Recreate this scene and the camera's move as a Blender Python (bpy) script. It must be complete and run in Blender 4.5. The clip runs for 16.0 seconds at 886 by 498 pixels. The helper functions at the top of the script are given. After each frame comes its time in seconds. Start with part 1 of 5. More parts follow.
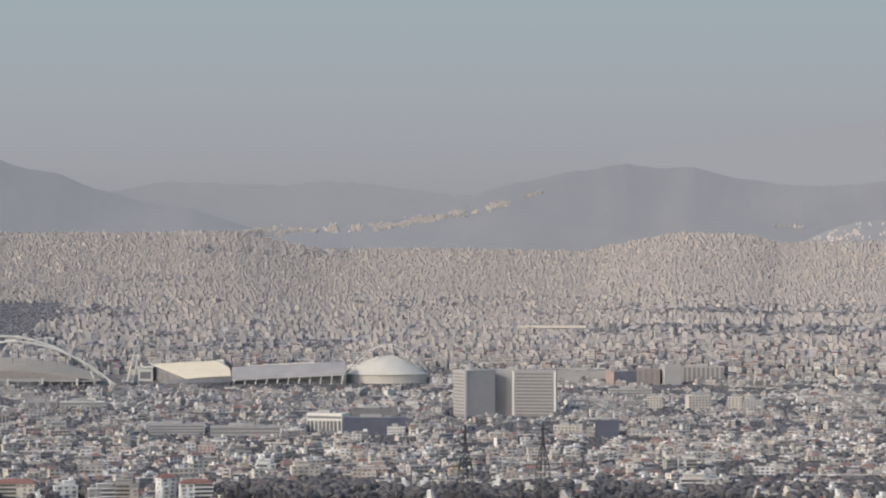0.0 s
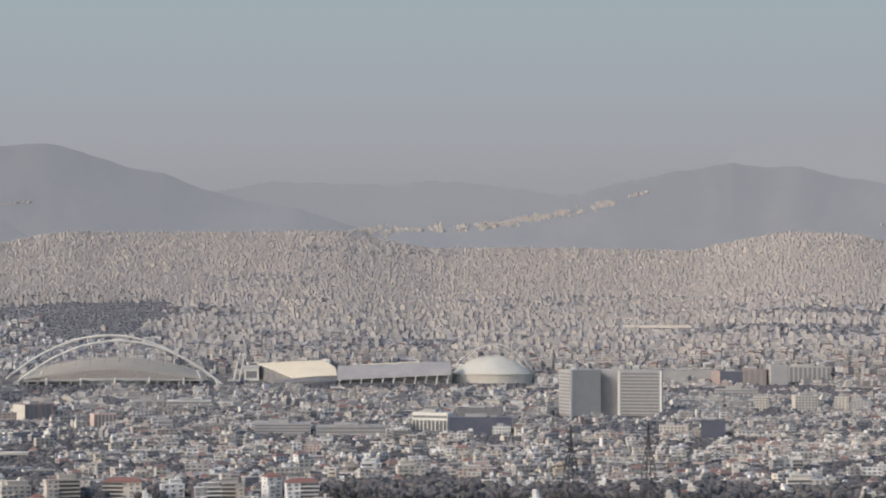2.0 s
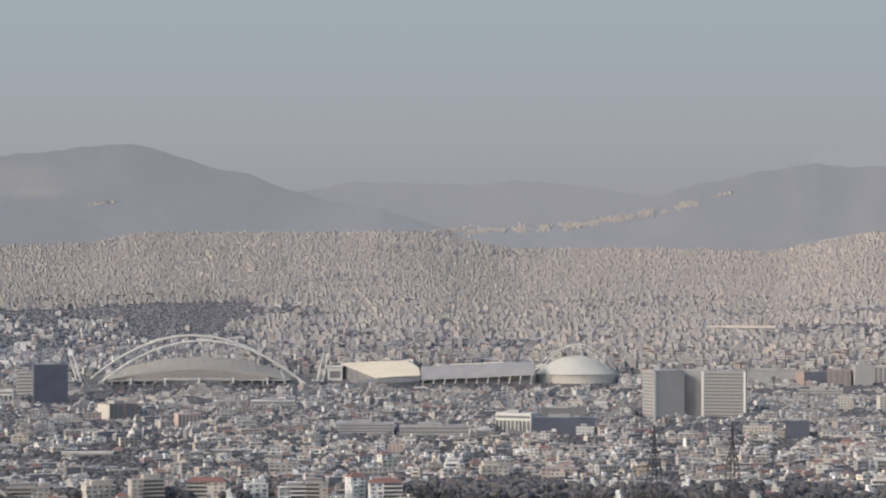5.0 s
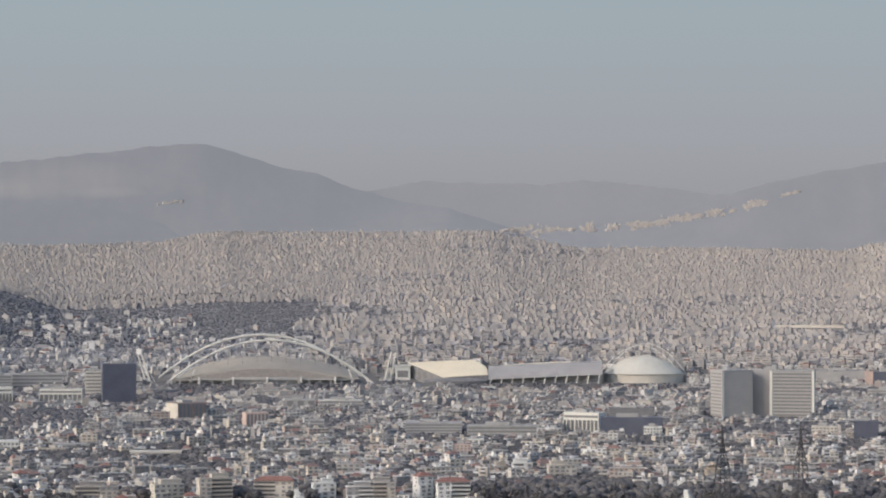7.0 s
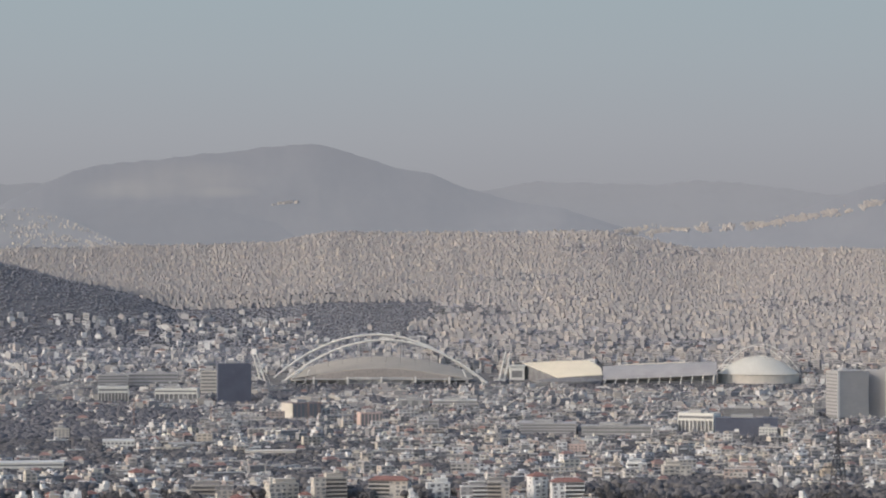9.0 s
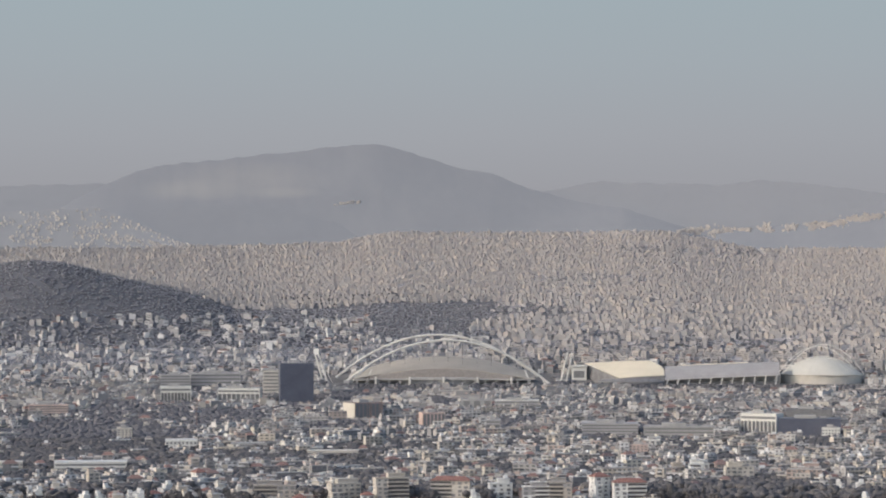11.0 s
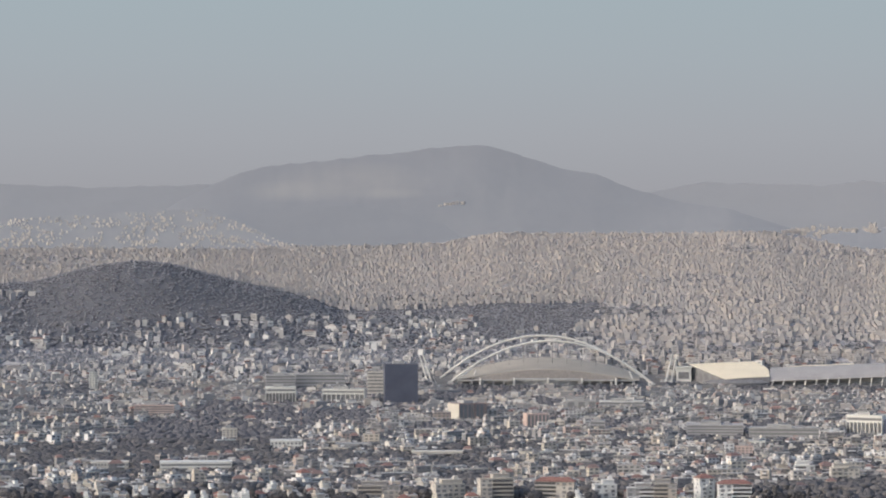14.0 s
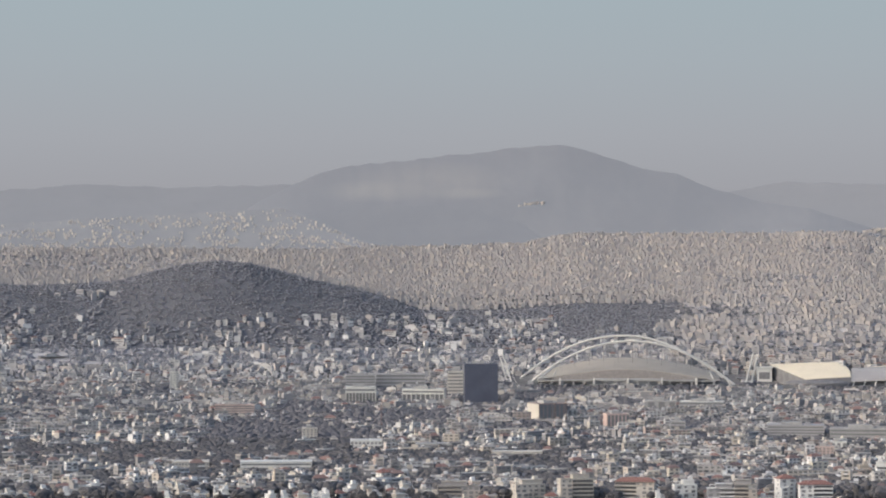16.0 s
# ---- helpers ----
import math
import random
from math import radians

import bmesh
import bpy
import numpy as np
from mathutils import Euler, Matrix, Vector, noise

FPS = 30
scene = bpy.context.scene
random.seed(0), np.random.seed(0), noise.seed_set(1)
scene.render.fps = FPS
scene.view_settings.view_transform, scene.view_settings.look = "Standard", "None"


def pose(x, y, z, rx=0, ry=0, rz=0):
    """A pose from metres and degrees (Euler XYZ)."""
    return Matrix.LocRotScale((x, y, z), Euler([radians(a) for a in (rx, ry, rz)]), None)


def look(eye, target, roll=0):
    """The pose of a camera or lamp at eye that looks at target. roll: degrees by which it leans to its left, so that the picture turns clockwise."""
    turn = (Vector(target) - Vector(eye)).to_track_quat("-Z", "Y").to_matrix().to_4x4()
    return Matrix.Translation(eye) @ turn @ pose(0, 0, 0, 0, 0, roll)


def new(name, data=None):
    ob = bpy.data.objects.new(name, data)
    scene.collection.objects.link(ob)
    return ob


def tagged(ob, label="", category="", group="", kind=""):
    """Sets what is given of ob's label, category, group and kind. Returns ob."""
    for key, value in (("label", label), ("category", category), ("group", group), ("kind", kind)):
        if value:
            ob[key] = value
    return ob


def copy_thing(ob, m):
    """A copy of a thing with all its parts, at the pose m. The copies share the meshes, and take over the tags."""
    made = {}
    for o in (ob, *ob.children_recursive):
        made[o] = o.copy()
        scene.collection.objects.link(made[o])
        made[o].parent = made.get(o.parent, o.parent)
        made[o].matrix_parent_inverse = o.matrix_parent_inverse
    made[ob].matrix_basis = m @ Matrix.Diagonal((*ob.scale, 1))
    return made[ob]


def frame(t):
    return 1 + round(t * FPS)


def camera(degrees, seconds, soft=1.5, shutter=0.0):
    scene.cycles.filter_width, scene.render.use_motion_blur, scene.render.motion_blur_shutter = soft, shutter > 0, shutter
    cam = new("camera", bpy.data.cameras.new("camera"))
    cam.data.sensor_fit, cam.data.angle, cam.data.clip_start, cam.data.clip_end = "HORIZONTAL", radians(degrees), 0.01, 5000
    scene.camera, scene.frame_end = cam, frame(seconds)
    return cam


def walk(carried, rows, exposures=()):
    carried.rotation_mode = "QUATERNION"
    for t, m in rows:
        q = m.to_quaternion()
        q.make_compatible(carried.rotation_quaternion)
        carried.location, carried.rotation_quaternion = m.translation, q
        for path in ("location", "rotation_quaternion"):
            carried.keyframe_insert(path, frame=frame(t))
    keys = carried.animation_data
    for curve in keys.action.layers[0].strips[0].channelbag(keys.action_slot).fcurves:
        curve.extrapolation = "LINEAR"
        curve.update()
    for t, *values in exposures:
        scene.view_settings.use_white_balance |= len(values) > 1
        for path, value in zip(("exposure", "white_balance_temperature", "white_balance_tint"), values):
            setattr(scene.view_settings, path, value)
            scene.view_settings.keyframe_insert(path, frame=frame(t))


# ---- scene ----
EYE = 191.0  # the eye's height over the plain, on the shoulder of a mountain
cam = camera(17.0, 16.0, soft=2.0)
ROWS = [
    (0, -6.1548, 0.0049),
    (0.5, -5.4280, 0.0127),
    (1, -5.0560, 0.0075),
    (1.5, -4.6839, 0.0014),
    (2, -4.1179, -0.0026),
    (2.5, -3.5701, -0.0012),
    (3, -3.2687, 0.0067),
    (3.5, -3.0774, 0.0066),
    (4, -2.9297, 0.0049),
    (6.5, -1.5800, -0.0053),
    (7, -1.1998, -0.0096),
    (7.5, -0.6151, -0.0218),
    (8, 0.2293, -0.0181),
    (8.5, 0.7192, -0.0084),
    (9, 1.0070, -0.0073),
    (11.5, 2.4280, -0.0019),
    (12, 2.6205, 0.0005),
    (12.5, 2.9885, -0.0011),
    (13, 3.5307, -0.0042),
    (13.5, 3.9192, 0.0107),
    (14, 4.2221, 0.0111),
    (14.5, 4.3714, 0.0120),
    (15, 4.6962, 0.0114),
    (15.5, 5.1827, 0.0116),
    (16, 5.7667, 0.0103),
]
walk(cam, [(t, pose(0, 0, EYE, 90 + pitch, 0, yaw)) for t, yaw, pitch in ROWS], exposures=[(0.0, 0.0), (9.0, 0.0), (12.0, 0.05), (16.0, 0.1)])

# ---- world and sun ----
SUN = Vector((-0.80, -0.37, 0.48)).normalized()
world = bpy.data.worlds.new("world")
scene.world = world
world.use_nodes = True
sky = world.node_tree.nodes.new("ShaderNodeTexSky")
sky.sky_type, sky.sun_disc = "NISHITA", False
sky.sun_elevation = math.asin(SUN.z)
sky.sun_rotation = math.atan2(SUN.x, SUN.y)
sky.dust_density, sky.air_density, sky.ozone_density = 3.0, 1.0, 2.3
bg = world.node_tree.nodes["Background"]
bg.inputs["Strength"].default_value = 0.19
world.node_tree.links.new(sky.outputs[0], bg.inputs["Color"])
sun = new("sun", bpy.data.lights.new("sun", "SUN"))
sun.data.energy, sun.data.angle, sun.data.color = 1.15, radians(2.0), (1.0, 0.90, 0.81)
sun.matrix_world = look(SUN * 900, (0, 0, 0))

# ---- places: bearings u in thousandths-like units of 1/UNIT radian, distances r, dips v below the eye's level ----
UNIT = 5246.0
rng = np.random.default_rng(7)


def ground_r(v):
    """Distance at which a sight line that dips by v meets the flat plain."""
    return EYE * UNIT / v


def spot(u, r, z=0.0):
    a = u / UNIT
    return Vector((r * math.sin(a), r * math.cos(a), z))


def height(v, r):
    return EYE - v / UNIT * r


def smooth(a, b, x):
    s = np.clip((np.asarray(x, float) - a) / (b - a), 0, 1)
    return s * s * (3 - 2 * s)


# upper edge of the built-up slopes, by bearing
EDGE_U = [-1500, -1306, -1159, -1050, -871, -810, -740, -690, -640, -512, -392, -292, -113, 85, 124, 200, 350, 580, 819, 909, 989, 1108, 1157, 1226, 1295, 1500]
EDGE_V = [-4, -5, -4, -5, -4, -5, -4, -5, -5, -6, -11, -30, -28, -29, -32, -29, 0, -1, 4, -16, -30, -24, -11, -13, -14, -15]
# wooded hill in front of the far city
HILL_U = [-1500, -1306, -1247, -1110, -1050, -991, -931, -871, -812, -752, -692, -632, -572, -512, -252, -133, 1500]
HILL_V = [65, 66, 68, 61, 45, 30, 23, 27, 43, 60, 73, 91, 114, 124, 120, 124, 199]
R_PLAIN, R_FAR, R_HILL = 4250.0, 4880.0, 4560.0


def base_height(u, r):
    u, r = np.asarray(u, float), np.asarray(r, float)
    s = np.clip((r - R_PLAIN) / (R_FAR - R_PLAIN), 0, 1.0)
    v0 = EYE * UNIT / R_PLAIN
    v = v0 + (np.interp(u, EDGE_U, EDGE_V) - v0) * s
    z = np.where(r > R_PLAIN, EYE - v / UNIT * r, 0.0)
    return np.where(r < 1500, 187.0 * np.clip(1 - r / 1500, 0, 1) ** 2, z)


def ground_height(u, r):
    u, r = np.asarray(u, float), np.asarray(r, float)
    z = base_height(u, r)
    crest = EYE - np.interp(u, HILL_U, HILL_V) / UNIT * R_HILL
    rise = np.maximum(crest - base_height(u, np.full_like(r, R_HILL)), 0)
    return z + rise * smooth(4400, R_HILL, r) * (1 - smooth(R_HILL, 4700, r))


def is_suburb(u, r):
    """Leafy ground of the suburb and the hill, with an uneven edge towards the dense city."""
    edge = 70 * noise.noise((u * 0.012, r * 0.03, 1.0)) + 40 * noise.noise((u * 0.05, r * 0.08, 5.0))
    return r < R_HILL + 25 and u < -140 + 0.12 * max(0.0, r - 4420) + edge


# ---- materials ----
def material(name, build):
    m = bpy.data.materials.new(name)
    m.use_nodes = True
    build(m.node_tree.nodes, m.node_tree.links, m.node_tree.nodes["Principled BSDF"])
    return m


def surface(name, colours, rough=0.85, scale=0.3, spread=0.25, island=False, per_object=False, bump=0.0, metal=0.0, haze_glow=None, patches=()):
    """Matt surface: colours picked per piece, blotched at two scales."""
    def build(n, l, p):
        p.inputs["Roughness"].default_value, p.inputs["Metallic"].default_value = rough, metal
        p.inputs["Specular IOR Level"].default_value = 0.25
        ramp = n.new("ShaderNodeValToRGB")
        ramp.color_ramp.interpolation = "CONSTANT" if island or per_object else "LINEAR"
        el = ramp.color_ramp.elements
        while len(el) < len(colours):
            el.new(0.5)
        for i, c in enumerate(colours):
            el[i].position, el[i].color = i / len(colours) if island or per_object else i / max(1, len(colours) - 1), (*c, 1)
        co = n.new("ShaderNodeNewGeometry")
        big = n.new("ShaderNodeTexNoise")
        big.inputs["Scale"].default_value, big.inputs["Detail"].default_value = scale, 6.0
        l.new(co.outputs["Position"], big.inputs["Vector"])
        if island:
            l.new(co.outputs["Random Per Island"], ramp.inputs[0])
        elif per_object:
            info = n.new("ShaderNodeObjectInfo")
            l.new(info.outputs["Random"], ramp.inputs[0])
        else:
            l.new(big.outputs["Fac"], ramp.inputs[0])
        fine = n.new("ShaderNodeTexNoise")
        fine.inputs["Scale"].default_value, fine.inputs["Detail"].default_value = scale * 9, 4.0
        l.new(co.outputs["Position"], fine.inputs["Vector"])
        add = n.new("ShaderNodeMath")
        l.new(big.outputs["Fac"], add.inputs[0]), l.new(fine.outputs["Fac"], add.inputs[1])
        rng_node = n.new("ShaderNodeMapRange")
        rng_node.inputs["From Min"].default_value, rng_node.inputs["From Max"].default_value = 0.6, 1.4
        rng_node.inputs["To Min"].default_value, rng_node.inputs["To Max"].default_value = 1 - spread, 1 + spread
        l.new(add.outputs[0], rng_node.inputs["Value"])
        mix = n.new("ShaderNodeVectorMath")
        mix.operation = "SCALE"
        l.new(ramp.outputs["Color"], mix.inputs[0]), l.new(rng_node.outputs[0], mix.inputs["Scale"])
        colour = mix.outputs[0]
        for cx, cz, hx, hz in patches:  # paler tan patches, by place and half extents
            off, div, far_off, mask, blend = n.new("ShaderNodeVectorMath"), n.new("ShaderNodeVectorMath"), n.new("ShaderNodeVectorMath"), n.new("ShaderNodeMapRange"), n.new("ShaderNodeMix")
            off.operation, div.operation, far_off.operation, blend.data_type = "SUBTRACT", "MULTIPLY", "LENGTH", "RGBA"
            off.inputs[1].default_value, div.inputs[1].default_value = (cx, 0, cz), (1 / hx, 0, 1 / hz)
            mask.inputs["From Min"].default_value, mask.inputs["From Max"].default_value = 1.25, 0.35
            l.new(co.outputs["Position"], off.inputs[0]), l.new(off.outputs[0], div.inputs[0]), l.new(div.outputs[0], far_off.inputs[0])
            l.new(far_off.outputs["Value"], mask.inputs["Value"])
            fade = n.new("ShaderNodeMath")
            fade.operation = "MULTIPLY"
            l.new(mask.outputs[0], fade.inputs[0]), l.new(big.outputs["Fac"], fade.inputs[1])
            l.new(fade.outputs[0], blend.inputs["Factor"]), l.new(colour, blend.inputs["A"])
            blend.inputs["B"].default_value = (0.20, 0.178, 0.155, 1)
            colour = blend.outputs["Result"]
        l.new(colour, p.inputs["Base Color"])
        if haze_glow:  # haze painted as emission, for the distant backdrop only
            p.inputs["Emission Color"].default_value, p.inputs["Emission Strength"].default_value = (*haze_glow, 1), 1.0
        if bump:
            b = n.new("ShaderNodeBump")
            b.inputs["Strength"].default_value, b.inputs["Distance"].default_value = bump, 1.0 / scale * 0.1
            l.new(fine.outputs["Fac"], b.inputs["Height"]), l.new(b.outputs[0], p.inputs["Normal"])
    return material(name, build)


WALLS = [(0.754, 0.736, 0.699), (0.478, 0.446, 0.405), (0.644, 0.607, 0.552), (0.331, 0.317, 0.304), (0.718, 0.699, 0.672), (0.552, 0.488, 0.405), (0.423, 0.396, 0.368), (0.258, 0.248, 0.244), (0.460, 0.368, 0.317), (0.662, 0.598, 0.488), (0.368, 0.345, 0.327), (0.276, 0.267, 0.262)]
# far wall colours hold the haze: a narrow, lifted range
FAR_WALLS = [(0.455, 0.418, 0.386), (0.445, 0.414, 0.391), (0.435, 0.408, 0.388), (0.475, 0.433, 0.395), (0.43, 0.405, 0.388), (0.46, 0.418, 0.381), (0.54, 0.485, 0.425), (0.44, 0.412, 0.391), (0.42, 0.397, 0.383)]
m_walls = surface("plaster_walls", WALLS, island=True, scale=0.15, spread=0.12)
# middle-distance walls, their contrast reduced to paint in haze
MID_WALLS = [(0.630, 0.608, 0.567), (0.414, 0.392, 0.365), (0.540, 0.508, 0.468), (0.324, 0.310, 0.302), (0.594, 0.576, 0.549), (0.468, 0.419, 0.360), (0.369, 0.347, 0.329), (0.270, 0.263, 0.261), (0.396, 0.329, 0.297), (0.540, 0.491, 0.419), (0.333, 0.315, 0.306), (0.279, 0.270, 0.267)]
m_mid_walls = surface("haze_muted_plaster", MID_WALLS, island=True, scale=0.12, spread=0.1)
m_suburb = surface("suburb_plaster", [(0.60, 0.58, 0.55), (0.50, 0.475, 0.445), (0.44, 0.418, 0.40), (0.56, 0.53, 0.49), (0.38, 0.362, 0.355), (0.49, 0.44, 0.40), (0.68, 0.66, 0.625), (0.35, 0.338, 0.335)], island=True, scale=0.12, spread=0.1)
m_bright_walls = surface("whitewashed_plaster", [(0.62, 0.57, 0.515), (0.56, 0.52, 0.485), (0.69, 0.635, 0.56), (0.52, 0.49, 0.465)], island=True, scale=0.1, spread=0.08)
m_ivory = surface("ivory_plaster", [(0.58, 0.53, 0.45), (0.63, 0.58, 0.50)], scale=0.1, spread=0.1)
m_far_walls = surface("hazed_plaster", FAR_WALLS, island=True, scale=0.1, spread=0.08)
m_glass_dark = surface("dark_windows", [(0.16, 0.158, 0.16), (0.19, 0.187, 0.187), (0.24, 0.232, 0.225)], island=True, rough=0.3, scale=0.2)
m_roof_flat = surface("roof_screed", [(0.42, 0.40, 0.37), (0.55, 0.52, 0.47), (0.34, 0.32, 0.30), (0.48, 0.44, 0.40)], island=True, scale=0.2)
m_roof_tile = surface("red_roof_tiles", [(0.27, 0.175, 0.15), (0.30, 0.195, 0.165), (0.24, 0.17, 0.15)], island=True, scale=0.5, bump=0.3)
m_roof_red = surface("dark_red_roof_tiles", [(0.25, 0.135, 0.11), (0.30, 0.16, 0.13)], scale=0.5, bump=0.3)
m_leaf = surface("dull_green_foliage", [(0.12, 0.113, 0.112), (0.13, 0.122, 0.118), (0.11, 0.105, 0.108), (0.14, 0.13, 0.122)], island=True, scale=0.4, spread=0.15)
# haze put into the colour of the more distant foliage: paler and greyer
m_leaf_far = surface("hazed_foliage", [(0.255, 0.25, 0.262), (0.265, 0.259, 0.268), (0.245, 0.241, 0.254)], island=True, scale=0.1, spread=0.2)
m_leaf_hill = surface("hazed_pine_foliage", [(0.31, 0.308, 0.326), (0.32, 0.316, 0.33), (0.30, 0.298, 0.318)], island=True, scale=0.05, spread=0.12)
m_leaf_mid = surface("hazed_green_foliage", [(0.145, 0.139, 0.144), (0.152, 0.146, 0.148), (0.138, 0.133, 0.14), (0.16, 0.152, 0.152)], island=True, scale=0.3, spread=0.12)
m_bark = surface("bark", [(0.09, 0.07, 0.055), (0.13, 0.10, 0.08)], scale=2.0)
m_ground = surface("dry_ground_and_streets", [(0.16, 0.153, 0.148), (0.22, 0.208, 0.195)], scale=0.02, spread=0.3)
# far streets lightened in colour to paint in haze
m_far_ground = surface("hazed_streets", [(0.47, 0.445, 0.43), (0.53, 0.495, 0.47)], scale=0.03, spread=0.1)
m_scrub = surface("scrub_slope", [(0.15, 0.149, 0.158), (0.165, 0.163, 0.171)], scale=0.03, spread=0.2, bump=0.3)
# mountain colours: dark rock plus emission that stands in for haze
m_rock = surface("hazed_limestone_scrub", [(0.08, 0.08, 0.088), (0.095, 0.094, 0.10), (0.14, 0.134, 0.132)], scale=0.008, spread=0.05, haze_glow=(0.176, 0.184, 0.204), patches=((-518, 304, 120, 30), (-610, 288, 80, 16), (-455, 284, 60, 9)))
m_slope = surface("hazy_scrub_slope", [(0.09, 0.089, 0.095), (0.12, 0.117, 0.12), (0.17, 0.16, 0.15)], scale=0.02, spread=0.1, haze_glow=(0.192, 0.197, 0.214))
m_rock_far = surface("hazed_limestone_far", [(0.08, 0.08, 0.086), (0.09, 0.09, 0.095)], scale=0.008, spread=0.03, haze_glow=(0.214, 0.219, 0.238))
m_rock_faint = surface("hazed_limestone_faint", [(0.02, 0.02, 0.02), (0.03, 0.03, 0.03)], scale=0.008, spread=0.03, haze_glow=(0.317, 0.327, 0.355))
m_white = surface("white_painted_steel", [(0.76, 0.735, 0.66), (0.69, 0.665, 0.60)], rough=0.5, scale=0.2, spread=0.08)
m_canopy = surface("milky_roof_panels", [(0.385, 0.345, 0.29), (0.42, 0.378, 0.32)], rough=0.5, scale=0.05, spread=0.1)
m_concrete = surface("concrete", [(0.36, 0.35, 0.33), (0.45, 0.43, 0.40)], scale=0.15, spread=0.15)
# dark concrete; on hall wall and plinth its darkness paints shade
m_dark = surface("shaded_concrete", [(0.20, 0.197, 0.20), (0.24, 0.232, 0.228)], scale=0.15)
m_cream = surface("cream_metal_roof", [(0.78, 0.68, 0.50), (0.82, 0.73, 0.56)], rough=0.5, scale=0.06, spread=0.07)
m_zinc = surface("grey_metal_roof", [(0.35, 0.335, 0.325), (0.40, 0.38, 0.365)], rough=0.5, scale=0.06, spread=0.1)
m_dome = surface("dome_timber_white", [(0.57, 0.545, 0.475), (0.62, 0.595, 0.52)], rough=0.9, scale=0.06, spread=0.07)
m_grey_clad = surface("grey_cladding", [(0.40, 0.385, 0.37), (0.44, 0.42, 0.405)], scale=0.08, spread=0.08)
m_black_glass = surface("dark_curtain_wall", [(0.115, 0.122, 0.155), (0.135, 0.142, 0.175)], rough=0.35, scale=0.08, spread=0.12)
m_band_glass = surface("grey_window_bands", [(0.22, 0.215, 0.21), (0.25, 0.243, 0.235)], rough=0.35, scale=0.2, spread=0.1)
m_stand_facade = surface("dull_stand_facade", [(0.30, 0.27, 0.245), (0.34, 0.305, 0.275)], scale=0.3, spread=0.2)
# dark colour that paints the shade in deep balconies
m_recess_shade = surface("balcony_recess_shade", [(0.12, 0.113, 0.11), (0.17, 0.16, 0.15)], scale=0.5, spread=0.2)
m_panel = surface("pale_grey_panels", [(0.42, 0.395, 0.365), (0.45, 0.425, 0.39)], scale=0.1, spread=0.08)
m_brown = surface("terracotta_cladding", [(0.31, 0.255, 0.23), (0.35, 0.285, 0.255)], scale=0.1)
m_pink = surface("salmon_plaster", [(0.55, 0.42, 0.36), (0.60, 0.465, 0.40)], scale=0.1)
m_steel = surface("galvanised_steel", [(0.075, 0.072, 0.073), (0.095, 0.09, 0.09)], rough=0.6, scale=1.0)
m_crane = surface("red_oxide_steel", [(0.29, 0.18, 0.14), (0.26, 0.165, 0.13)], rough=0.6, scale=1.0)


# ---- mesh helpers ----
def mesh_ob(name, verts, faces, mats, parent=None, slots=None, smooth_faces=False, label=""):
    me = bpy.data.meshes.new(name)
    me.from_pydata([tuple(v) for v in verts], [], faces)
    for m in (mats if isinstance(mats, (list, tuple)) else [mats]):
        me.materials.append(m)
    if slots is not None:
        me.polygons.foreach_set("material_index", np.asarray(slots, np.int32))
    if smooth_faces:
        me.polygons.foreach_set("use_smooth", np.ones(len(me.polygons), bool))
    me.update()
    ob = new(name, me)
    if parent is not None:
        ob.parent = parent
    if label:
        tagged(ob, label)
    return ob


def part(name, bm, mat, parent, label=""):
    me = bpy.data.meshes.new(name)
    bm.to_mesh(me)
    bm.free()
    me.materials.append(mat)
    ob = new(name, me)
    ob.parent = parent
    return tagged(ob, label)


def thing(name, label, category, m=None, group="", kind=""):
    ob = new(name)
    ob.empty_display_size = 1.0
    if m is not None:
        ob.matrix_basis = m
    return tagged(ob, label, category, group, kind)


def bm_box(x0, x1, y0, y1, z0, z1, bevel=0.0):
    bm = bmesh.new()
    bmesh.ops.create_cube(bm, size=1.0)
    bmesh.ops.transform(bm, matrix=Matrix.Translation(((x0 + x1) / 2, (y0 + y1) / 2, (z0 + z1) / 2)) @ Matrix.Diagonal((x1 - x0, y1 - y0, z1 - z0, 1)), verts=bm.verts)
    if bevel:
        bmesh.ops.bevel(bm, geom=bm.edges[:], offset=bevel, segments=1, affect="EDGES")
    return bm


def bm_tube(path, radius, sides=8):
    """A round tube along a path; radius a number or one per point."""
    bm = bmesh.new()
    path = [Vector(p) for p in path]
    rings = []
    for i, p in enumerate(path):
        way = (path[min(i + 1, len(path) - 1)] - path[max(i - 1, 0)]).normalized()
        side = way.cross(Vector((0, 0, 1)))
        side = side.normalized() if side.length > 0.05 else Vector((1, 0, 0))
        up = side.cross(way)
        rad = radius[i] if isinstance(radius, (list, tuple)) else radius
        rings.append([bm.verts.new(p + rad * (math.cos(k * math.tau / sides) * side + math.sin(k * math.tau / sides) * up)) for k in range(sides)])
    for a, b in zip(rings, rings[1:]):
        for k in range(sides):
            bm.faces.new((a[k], a[(k + 1) % sides], b[(k + 1) % sides], b[k]))
    bm.faces.new(rings[0][::-1]), bm.faces.new(rings[-1])
    return bm


